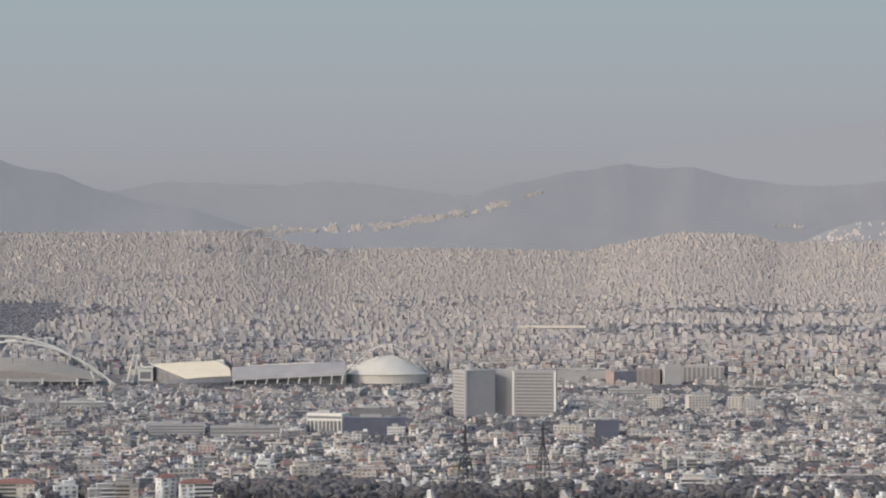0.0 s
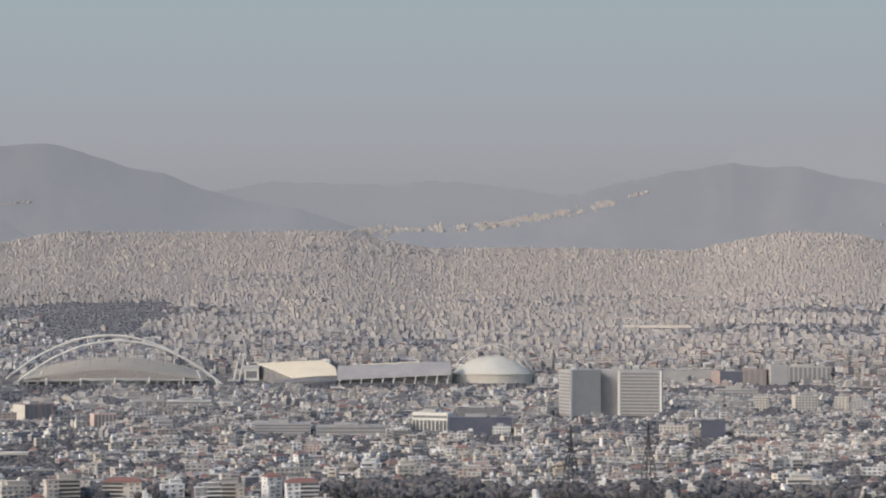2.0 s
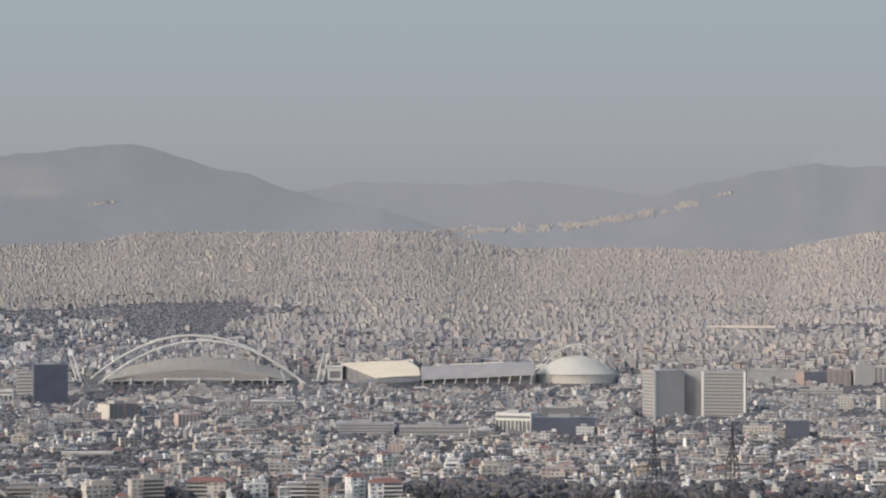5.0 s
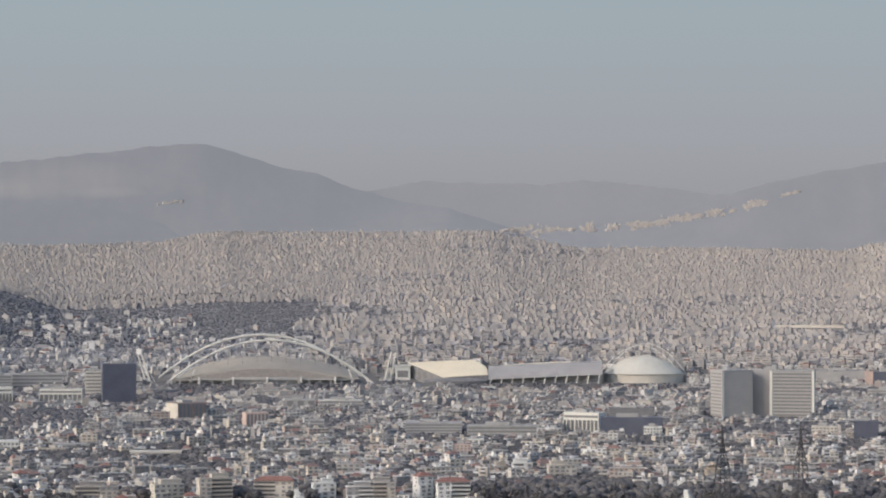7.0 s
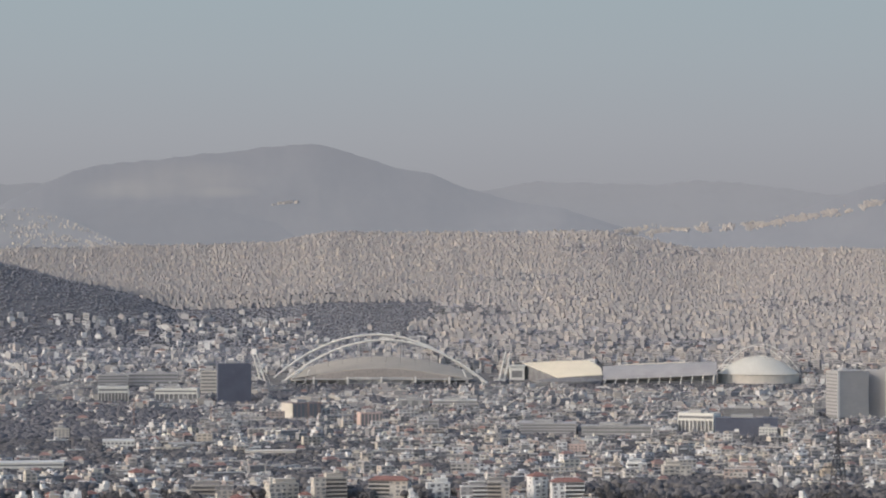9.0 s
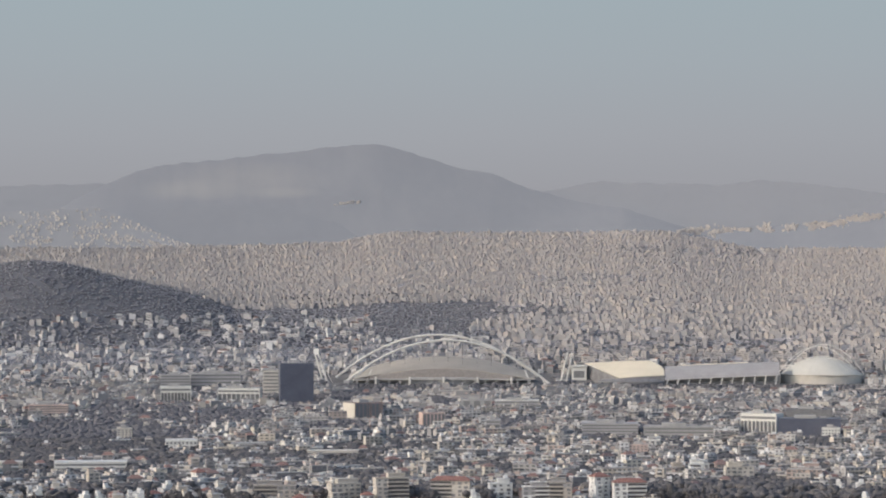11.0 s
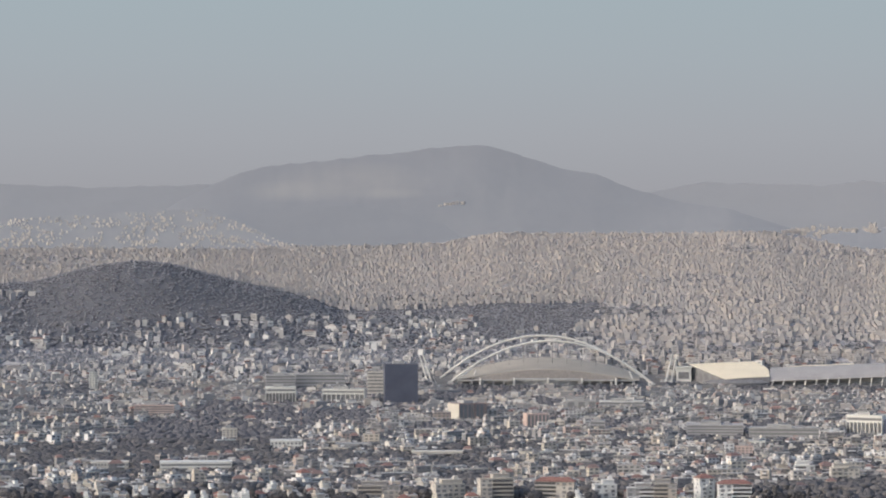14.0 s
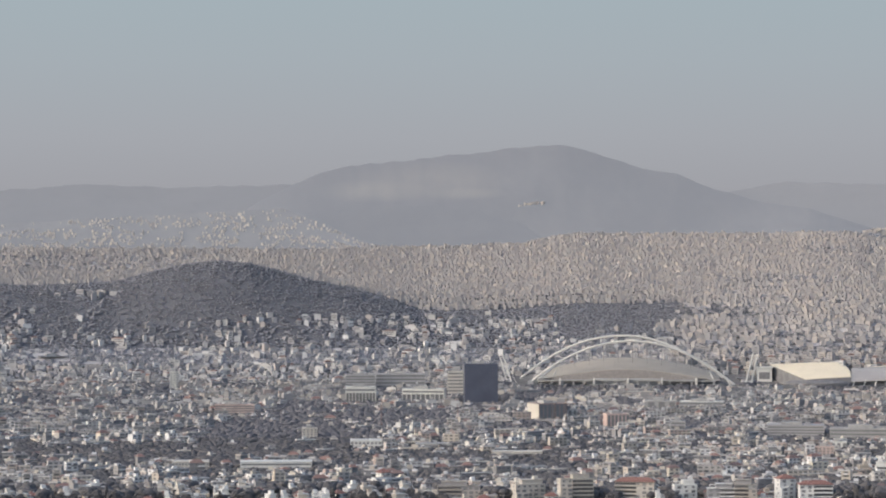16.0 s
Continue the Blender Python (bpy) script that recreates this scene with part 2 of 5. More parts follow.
def bm_sheet(grid, thick):
    """A curved sheet of the given thickness through a grid of points (rows of equal length)."""
    bm = bmesh.new()
    top = [[bm.verts.new(p) for p in row] for row in grid]
    low = [[bm.verts.new(Vector(p) - Vector((0, 0, thick))) for p in row] for row in grid]
    n, m = len(grid), len(grid[0])
    for i in range(n - 1):
        for j in range(m - 1):
            bm.faces.new((top[i][j], top[i][j + 1], top[i + 1][j + 1], top[i + 1][j]))
            bm.faces.new((low[i][j], low[i + 1][j], low[i + 1][j + 1], low[i][j + 1]))
    for i in range(n - 1):
        bm.faces.new((top[i][0], top[i + 1][0], low[i + 1][0], low[i][0]))
        bm.faces.new((top[i][-1], low[i][-1], low[i + 1][-1], top[i + 1][-1]))
    for j in range(m - 1):
        bm.faces.new((top[0][j], low[0][j], low[0][j + 1], top[0][j + 1]))
        bm.faces.new((top[-1][j], top[-1][j + 1], low[-1][j + 1], low[-1][j]))
    bmesh.ops.recalc_face_normals(bm, faces=bm.faces)
    return bm


def boxes_ob(name, rows, mats):
    """One mesh of many upright boxes: rows of x, y, z0, width, depth, height, turn, slot."""
    a = np.asarray(rows, float)
    n = len(a)
    sx = np.array([-1, 1, 1, -1, -1, 1, 1, -1]) * 0.5
    sy = np.array([-1, -1, 1, 1, -1, -1, 1, 1]) * 0.5
    sz = np.array([0, 0, 0, 0, 1, 1, 1, 1.0])
    lx, ly = a[:, 3:4] * sx, a[:, 4:5] * sy
    c, s = np.cos(a[:, 6:7]), np.sin(a[:, 6:7])
    v = np.stack([a[:, 0:1] + lx * c - ly * s, a[:, 1:2] + lx * s + ly * c, a[:, 2:3] + a[:, 5:6] * sz], 2).reshape(-1, 3)
    q = np.array([[0, 1, 5, 4], [1, 2, 6, 5], [2, 3, 7, 6], [3, 0, 4, 7], [4, 5, 6, 7]])
    f = (q[None] + 8 * np.arange(n)[:, None, None]).reshape(-1)
    return quads_ob(name, v, f, np.repeat(a[:, 7].astype(np.int32), 5), mats)


def quads_ob(name, v, f, slots, mats, sides=4):
    me = bpy.data.meshes.new(name)
    count = len(f) // sides
    me.vertices.add(len(v)), me.loops.add(len(f)), me.polygons.add(count)
    me.vertices.foreach_set("co", np.asarray(v, np.float32).reshape(-1))
    me.loops.foreach_set("vertex_index", np.asarray(f, np.int32))
    me.polygons.foreach_set("loop_start", np.arange(0, len(f), sides, dtype=np.int32))
    me.polygons.foreach_set("material_index", slots)
    me.polygons.foreach_set("use_smooth", np.zeros(count, bool))
    for m in mats:
        me.materials.append(m)
    me.update(calc_edges=True)
    return new(name, me)


# ---- sky, mountains, ground ----
def arc_wall(name, u0, u1, r, z0, z1, mat, steps=40):
    verts = [spot(u0 + (u1 - u0) * i / steps, r, z) for i in range(steps + 1) for z in (z0, z1)]
    return mesh_ob(name, verts, [(2 * i, 2 * i + 1, 2 * i + 3, 2 * i + 2) for i in range(steps)], mat)


def sky_nodes(n, l, p):
    co, sep, ramp, em = n.new("ShaderNodeNewGeometry"), n.new("ShaderNodeSeparateXYZ"), n.new("ShaderNodeValToRGB"), n.new("ShaderNodeEmission")
    l.new(co.outputs["Position"], sep.inputs[0])
    mr = n.new("ShaderNodeMapRange")
    mr.inputs["From Min"].default_value, mr.inputs["From Max"].default_value = 270.0, 640.0
    l.new(sep.outputs["Z"], mr.inputs["Value"]), l.new(mr.outputs[0], ramp.inputs[0])
    el = ramp.color_ramp.elements
    el.new(0.3), el.new(0.65)
    for e, pos, c in zip(el, (0.0, 0.3, 0.65, 1.0), ((0.325, 0.325, 0.352), (0.35, 0.364, 0.395), (0.352, 0.395, 0.43), (0.345, 0.412, 0.45))):
        e.position, e.color = pos, (*c, 1)
    l.new(ramp.outputs["Color"], em.inputs["Color"])
    l.new(em.outputs[0], n["Material Output"].inputs["Surface"])


backdrop = arc_wall("backdrop_sky", -1900, 1900, 4990, 0, 1100, material("hazy_sky", sky_nodes))
tagged(backdrop, "hazy grey-blue sky over the mountains", "sky", kind="structure")

AROUND = math.pi * UNIT
us = np.concatenate([np.linspace(-AROUND, -2000, 48)[:-1], np.arange(-2000, 2001, 10.0), np.linspace(2000, AROUND, 48)[1:]])
rs = np.concatenate([np.arange(0, 2200, 100.0), np.arange(2200, 4250, 50.0), np.arange(4250, 4950, 10.0), [4980.0]])
UU, RR = np.meshgrid(us, rs)
ZZ = ground_height(UU, RR)
gv = np.stack([RR * np.sin(UU / UNIT), RR * np.cos(UU / UNIT), ZZ], 2).reshape(-1, 3)
nu = len(us)
ii, jj = np.meshgrid(np.arange(len(rs) - 1), np.arange(nu - 1), indexing="ij")
gf = np.stack([ii * nu + jj, ii * nu + jj + 1, (ii + 1) * nu + jj + 1, (ii + 1) * nu + jj], 2).reshape(-1, 4)
mid_r, mid_u = RR[:-1, :-1].reshape(-1), UU[:-1, :-1].reshape(-1)
on_hill = np.array([4400 < r < 4640 and u < 0 and is_suburb(u, min(r, R_HILL)) for u, r in zip(mid_u, mid_r)])
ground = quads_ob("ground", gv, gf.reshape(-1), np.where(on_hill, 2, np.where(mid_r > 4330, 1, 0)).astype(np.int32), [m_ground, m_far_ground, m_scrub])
tagged(ground, "broad plain of dry ground and streets rising to hills", "ground", kind="structure")


MOUNTAINS = []


def mountain_r(u, v):
    """Distance of the mountain flank that a sight line with dip v meets at bearing u."""
    best = R_FAR
    for cu, cv, r0, r1, foot in MOUNTAINS:
        if cu[0] < u < cu[-1]:
            top = float(np.interp(u, cu, cv))
            s = min(1.0, max(0.0, (v - foot) / (top - foot))) ** (1 / 0.8)
            best = r0 + (r1 - r0) * s
            break
    return best


def ridge(name, crest_u, crest_v, r0, r1, foot_v, mat, label, rough=2.5):
    """A mountain from its foot at r0 to its crest at r1, with spurs and gullies, and a steep back."""
    u = np.arange(crest_u[0], crest_u[-1] + 1, 5.0)
    MOUNTAINS.append((crest_u, crest_v, r0, r1, foot_v))
    n = 18
    verts, faces = [], []
    for k, ui in enumerate(u):
        top = float(np.interp(ui, crest_u, crest_v)) + 2.2 * noise.fractal((ui * 0.03, 5.0, r0), 0.8, 2.1, 3)
        for j in range(n + 1):
            s = j / n
            r = r0 + (r1 - r0) * s
            w = s ** 0.8
            v = foot_v + (top - foot_v) * w
            bumps = rough * math.sin(math.pi * s) * noise.fractal((ui * 0.012, s * 2.5, r0 * 0.1), 0.8, 2.1, 4)
            verts.append(spot(ui, r + 1.5 * bumps, height(v, r) + bumps))
        verts.append(verts[-1].copy())
        verts.append(spot(ui, r1 + 12, height(foot_v, r1)))
    m = n + 3
    for k in range(len(u) - 1):
        for j in range(m - 1):
            if j != n:
                faces.append((k * m + j, (k + 1) * m + j, (k + 1) * m + j + 1, k * m + j + 1))
    ob = mesh_ob(name, verts, faces, mat, smooth_faces=True)
    return tagged(ob, label, "mountain", kind="structure")


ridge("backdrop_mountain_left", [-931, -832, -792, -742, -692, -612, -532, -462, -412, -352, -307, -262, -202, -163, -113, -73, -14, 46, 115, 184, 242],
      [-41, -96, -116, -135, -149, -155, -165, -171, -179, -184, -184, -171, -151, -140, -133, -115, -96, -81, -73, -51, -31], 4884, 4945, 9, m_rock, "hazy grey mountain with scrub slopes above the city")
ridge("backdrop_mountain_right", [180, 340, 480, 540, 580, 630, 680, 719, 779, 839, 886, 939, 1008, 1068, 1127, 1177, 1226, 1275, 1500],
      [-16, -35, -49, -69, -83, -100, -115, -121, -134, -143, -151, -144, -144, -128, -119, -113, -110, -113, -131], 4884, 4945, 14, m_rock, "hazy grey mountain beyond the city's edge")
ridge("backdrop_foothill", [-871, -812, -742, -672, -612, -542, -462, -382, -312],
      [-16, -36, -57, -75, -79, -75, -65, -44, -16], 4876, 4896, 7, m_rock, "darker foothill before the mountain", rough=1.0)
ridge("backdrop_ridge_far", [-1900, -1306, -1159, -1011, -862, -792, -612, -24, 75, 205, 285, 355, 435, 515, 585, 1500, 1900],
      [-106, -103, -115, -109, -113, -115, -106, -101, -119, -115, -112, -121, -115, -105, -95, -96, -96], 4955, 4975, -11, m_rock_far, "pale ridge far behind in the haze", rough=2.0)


SLOPES = (([-1600, -1306, -1159, -1050, -871, -810, -740, -690, -640, -590], [-40, -44, -54, -60, -70, -72, -46, -24, -9, 2], -1480, 3000),
          ([1150, 1200, 1245, 1295, 1400, 1600], [-2, -14, -36, -48, -53, -55], 1185, 900))
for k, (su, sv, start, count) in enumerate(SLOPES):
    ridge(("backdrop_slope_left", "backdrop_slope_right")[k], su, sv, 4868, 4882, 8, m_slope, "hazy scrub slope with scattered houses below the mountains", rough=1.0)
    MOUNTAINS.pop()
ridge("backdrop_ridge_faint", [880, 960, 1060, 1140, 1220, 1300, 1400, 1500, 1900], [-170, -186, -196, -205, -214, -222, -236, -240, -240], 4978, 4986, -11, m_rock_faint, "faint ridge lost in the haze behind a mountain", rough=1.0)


# ---- landmarks ----
def site(u, r, turn=0.0):
    """A pose on the ground at bearing u and distance r: local x to the right, y away from the eye. Also its rulers for bearings and dips."""
    p = spot(u, r, float(ground_height(u, r)))
    m = pose(p.x, p.y, p.z, 0, 0, -math.degrees(u / UNIT) + turn)
    return m, (lambda ub: (ub - u) / UNIT * r), (lambda v, dy=0.0: height(v, r + dy) - p.z)


KEEP = []  # bearings and distances that stay free of houses


def keep(u0, u1, r0, r1, yard=0.0):
    """Free ground round a building; trees may stand up to the distance yard."""
    KEEP.append((u0, u1, r0, r1, yard))


def parabola(x0, z0, x1, z1, rise, y0, y1, n=28):
    pts = []
    for i in range(n + 1):
        s = i / n
        pts.append((x0 + (x1 - x0) * s, y0 + (y1 - y0) * s, z0 + (z1 - z0) * s + rise * 4 * s * (1 - s)))
    return pts


def build_stadium():
    u0, r = -204, 4190.0
    m, X, Z = site(u0, r)
    st = thing("stadium", "large stadium with two white arches over a pale curved roof", "stadium", m)
    keep(-413, -2, 3930, 4285, 4120)
    left, right = X(-371), X(-15)
    front = parabola(left, Z(232), right, Z(237), Z(160) - Z(234), -30, -30)
    arch = part("arch", bm_tube(front, 1.5), m_white, st, "white steel tube arch")
    back = parabola(X(-394), Z(228, 60), X(-32), Z(226, 60), Z(152, 60) - Z(227, 60), 60, 60)
    arch2 = part("arch", bm_tube(back, 1.5), m_white, st, "white steel tube arch")
    # lower chord tubes beside each arch
    for a, dy in ((front, -28), (back, 62)):
        low = [(p[0] * 0.985 + 0.0, dy, p[2] - 1.4 * math.sin(math.pi * i / (len(a) - 1))) for i, p in enumerate(a)]
        part("arch_chord", bm_tube(low, 0.4, 6), m_white, arch if a is front else arch2)
        for i in range(4, len(a) - 4, 2):
            part("hanger", bm_tube([a[i], (a[i][0], dy + 14, min(a[i][2] - 3, Z(199) - abs(a[i][0]) * 0.09))], 0.16, 4), m_steel, arch if a is front else arch2)
    # roof leaves: a broad shell, its rear edge high, its front edge bowed
    for k, (ya, yb) in enumerate(((-25, 40), (48, 90))):
        grid = []
        xl, xr = (X(-369), X(-40)) if k == 0 else (X(-349), X(-50))
        for j in range(9):
            s = j / 8
            row = []
            for i in range(33):
                q = i / 32
                x = xl + (xr - xl) * q
                bow = math.sin(math.pi * q)
                rear = Z(223, yb) + (Z(191, yb) - Z(223, yb)) * bow ** 0.8
                fore = Z(230, ya) + (Z(212, ya) - Z(230, ya)) * bow ** 1.3
                w = s ** 0.75
                row.append((x, ya + (yb - ya) * s, fore + (rear - fore) * w if k == 0 else rear - 4 * s))
            grid.append(row)
        leaf = part("roof_leaf", bm_sheet(grid, 1.2), m_canopy, st, "pale translucent roof panels")
        for i in range(2, 32, 3):
            part("rib", bm_tube([Vector(grid[j][i]) + Vector((0, -0.1, 0.1)) for j in range(9)], 0.22, 5), m_canopy, leaf)
        part("rim", bm_tube([Vector(p) + Vector((0, 0.5, 0.6)) for p in grid[-1]], 0.9, 6), m_grey_clad, leaf, "grey edge tube")
    # bowl with its outer wall, terrace and columns
    bm = bmesh.new()
    ring = []
    for rad, z in ((1.0, 0.0), (1.0, Z(227)), (0.97, Z(227) + 0.8), (0.80, 6.0), (0.62, 1.5)):
        ring.append([bm.verts.new((X(-205) + rad * 128 * math.cos(a), 30 + rad * 62 * math.sin(a), z)) for a in np.linspace(0, math.tau, 64, endpoint=False)])
    for a, b in zip(ring, ring[1:]):
        for i in range(64):
            bm.faces.new((a[i], a[(i + 1) % 64], b[(i + 1) % 64], b[i]))
    part("bowl", bm, m_concrete, st, "grey concrete bowl")
    # near-vertical sheet added at the front to brighten the dark opening
    facade_sheet = [[(X(-330) + (X(-78) - X(-330)) * i / 24, y, max(Z(229), Z(229) + (z - Z(229)) * math.sin(math.pi * (i + 2) / 28) ** 1.2)) for i in range(25)] for y, z in ((-27.2, Z(228.5)), (-26.6, Z(222)), (-26.1, Z(216)), (-25.6, Z(211)))]
    part("stand", bm_sheet(facade_sheet, 0.8), m_stand_facade, st, "dull brown facade sheet filling the stand opening")
    part("terrace", bm_box(X(-359), X(-47), -34, -28, Z(231), Z(228.5), 0.3), m_concrete, st, "pale concrete terrace edge")
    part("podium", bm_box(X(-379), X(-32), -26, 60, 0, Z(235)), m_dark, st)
    for i in range(17):
        x = X(-353) + i * (X(-52) - X(-353)) / 16
        part("column", bm_box(x - 1.1, x + 1.1, -35, -33, 0, Z(230.5), 0.2), m_concrete, st)
    for i in range(5):
        x = X(-320) + i * (X(-82) - X(-320)) / 4
        part("stair_tower", bm_box(x - 1.3, x + 1.3, -39, -35.1, 0, Z(225), 0.2), m_white, st, "white stair tower")
    # splayed feet
    for xf, zf, s in ((right, Z(237), 1), (left, Z(232), -1)):
        part("footing", bm_box(xf - 4, xf + 4, -36, -24, 0, max(2.0, zf + 1), 0.4), m_concrete, st)
        part("strut", bm_tube([(xf, -30, 1), (xf - s * 32, 20, Z(207))], 1.1, 6), m_white, st)
        part("strut", bm_tube([(xf - s * 26, -32, 0.5), (xf - s * 34, -8, Z(214))], 0.9, 6), m_white, st)
        part("strut", bm_tube([(xf - s * 5, -32, 0), (xf - s * 12, -20, Z(225))], 0.8, 6), m_white, st)


def build_masts():
    # leaning floodlight masts beside the stadium
    for u_low, u_top, v_top, r in ((5, 19, 182, 4170), (15, 27, 184, 4175), (-406, -423, 183, 4230), (-414, -428, 187, 4238)):
        m, X, Z = site(u_low, r)
        t = thing("floodlight_mast", "white leaning steel mast beside the stadium", "mast", m, "leaning masts")
        part("pole", bm_tube([(0, 0, 0), (X(u_top), 0, Z(v_top))], [1.4, 0.9], 8), m_white, t)
        part("base", bm_box(-3, 3, -3, 3, 0, 2.5, 0.3), m_concrete, t)
        part("stay", bm_tube([(X(u_top) * 0.1 + 8, 0, 0), (X(u_top) * 0.9, 0, Z(v_top) * 0.9)], 0.35, 5), m_white, t)


def build_halls():
    # hall with the cream shed roof
    u0, r = 118, 4195.0
    m, X, Z = site(u0, r)
    t = thing("sports_hall", "sports hall with a cream sloping roof and grey canopy", "hall", m)
    keep(18, 543, 3975, 4300, 4120)
    bl, br_, fr, fl = (X(47), 80, Z(202, 80)), (X(165), 80, Z(197, 80)), (X(189), 0, Z(223)), (X(111), 0, Z(228))
    mid = (X(188), 40, Z(209, 40))
    grid = []
    for j in range(6):
        s = j / 5
        a = Vector(fl).lerp(Vector(bl), s)
        b = Vector(fr).lerp(Vector(mid), s / 0.5) if s < 0.5 else Vector(mid).lerp(Vector(br_), (s - 0.5) / 0.5)
        grid.append([a.lerp(b, i / 12) + Vector((0, 0, 0.6 * math.sin(math.pi * i / 12))) for i in range(13)])
    roof = part("roof", bm_sheet(grid, 0.8), m_cream, t, "cream metal roof")
    for i in range(1, 12):
        part("seam", bm_tube([row[i] + Vector((0, 0, 0.05)) for row in grid], 0.14, 4), m_cream, roof)
    bm = bmesh.new()
    lo = [bm.verts.new((p[0], p[1], 0)) for p in (fl, fr, mid, br_, bl)]
    hi = [bm.verts.new((p[0], p[1], p[2] - 0.82)) for p in (fl, fr, mid, br_, bl)]
    for i in range(5):
        bm.faces.new((lo[i], lo[(i + 1) % 5], hi[(i + 1) % 5], hi[i]))
    bm.faces.new(hi)
    # wall colour darkened to the tone of shade below the roof
    part("wall", bm, m_dark, t, "grey wall panels under the roof")
    part("side_wing", bm_box(X(24), X(51), 62, 78, 0, Z(209, 62), 0.4), m_white, t)
    part("side_roof", bm_box(X(22), X(53), 60, 80, Z(209, 62) + 0.003, Z(206.5, 62), 0.3), m_white, t)
    part("window", bm_box(X(28), X(47), 61.8, 62.05, 6, Z(216, 62)), m_glass_dark, t, "wide dark opening")
    cx = X(130)
    bm = bmesh.new()
    rings = [[bm.verts.new((cx + sc * 47 * math.cos(a), -14 + sc * 16 * math.sin(a), z)) for a in np.linspace(0, math.tau, 40, endpoint=False)] for sc, z in ((0.92, Z(240)), (1.0, Z(235)), (1.0, Z(233)), (0.8, Z(229.5)), (0.2, Z(228.5)))]
    for a, b in zip(rings, rings[1:]):
        for i in range(40):
            bm.faces.new((a[i], a[(i + 1) % 40], b[(i + 1) % 40], b[i]))
    bm.faces.new(rings[-1])
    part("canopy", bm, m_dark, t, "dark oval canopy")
    for i in range(11):
        x = cx - 44 + i * 8.8
        part("column", bm_tube([(x, -20, 0), (x, -20, Z(239) + 1.5)], 0.5, 6), m_concrete, t)

    # long hall with the grey lean roof
    m, X, Z = site(290, 4200.0)
    t = thing("long_hall", "long grey-roofed exhibition hall with slanting white struts", "hall", m)
    xa, xb = X(190), X(391)
    grid = [[(xa + (xb - xa) * i / 20, y, (1 - i / 20) * za + i / 20 * zb) for i in range(21)] for y, za, zb in ((-6, Z(231), Z(222)), (-3, Z(226), Z(216)), (6, Z(218), Z(208)), (16, Z(211), Z(202)), (26, Z(209), Z(200)))]
    roof = part("roof", bm_sheet(grid, 0.7), m_zinc, t, "grey metal roof")
    for i in range(1, 20):
        part("seam", bm_tube([Vector(row[i]) + Vector((0, -0.05, 0.06)) for row in grid], 0.13, 4), m_zinc, roof)
    part("wall", bm_box(xa, xb, 8, 44, 0, Z(216)), m_concrete, t)
    # darker concrete paints the shade under the roof edge
    part("plinth", bm_box(xa, xb, 2, 7.9, 0, Z(233)), m_dark, t, "lower wall with shade in its dark colour")
    part("ridge_roof", bm_sheet([[(X(216), 27, Z(208)), (X(336), 27, Z(202.5))], [(X(220), 60, Z(205, 60)), (X(336), 60, Z(199, 60))]], 0.8), m_cream, t, "cream rear roof")
    for i in range(11):
        x = xa + 4 + i * (xb - xa - 8) / 10
        q = i / 10
        part("strut", bm_tube([(x - 1.6, -9.5, 0), (x + 0.6, -8, Z(231) + q * 7.0)], 0.75, 6), m_white, t)

    # domed hall
    m, X, Z = site(464, 4230.0)
    t = thing("domed_hall", "low cream dome with two slim white arches over it", "dome", m)
    bm = bmesh.new()
    rx, ry, zb_, zt = (X(535) - X(392)) / 2, 42.0, Z(221), Z(189)
    def cap(q, a, lift=0.0):
        """A point of the shallow cap at the share q of its radius."""
        return (rx * q * math.cos(a), 20 + ry * q * math.sin(a), zb_ + lift + (zt - zb_) * math.cos(q * math.pi / 2) ** 0.9)

    rings = [[bm.verts.new(cap(q, a)) for a in np.linspace(0, math.tau, 48, endpoint=False)] for q in np.linspace(1.0, 0.04, 11)]
    for a, b in zip(rings, rings[1:]):
        for i in range(48):
            f = bm.faces.new((a[i], a[(i + 1) % 48], b[(i + 1) % 48], b[i]))
            f.smooth = True
    bm.faces.new(rings[-1])
    shell = part("shell", bm, m_dome, t, "cream roof shell")
    for k in range(14):
        a = -math.pi * (k + 0.5) / 14
        part("rib", bm_tube([cap(q, a, 0.25) for q in np.linspace(0.99, 0.08, 9)], 0.12, 4), m_dome, shell)
    for ya, du, vt in ((12, 0, 172), (26, 10, 169)):
        part("arch", bm_tube(parabola(X(388 + du), Z(220), X(528 + du), Z(220), Z(vt) - Z(220), ya, ya), 0.6, 6), m_white, t)
    bm = bmesh.new()
    rings = [[bm.verts.new((rx * sc * math.cos(a), 20 + ry * sc * math.sin(a), z)) for a in np.linspace(0, math.tau, 48, endpoint=False)] for sc, z in ((1.0, 0), (1.0, zb_ - 1), (1.04, zb_ - 0.6), (1.04, zb_ + 0.3), (0.98, zb_ + 0.3))]
    for a, b in zip(rings, rings[1:]):
        for i in range(48):
            bm.faces.new((a[i], a[(i + 1) % 48], b[(i + 1) % 48], b[i]))
    part("drum", bm, m_ivory, t, "pale low drum wall")


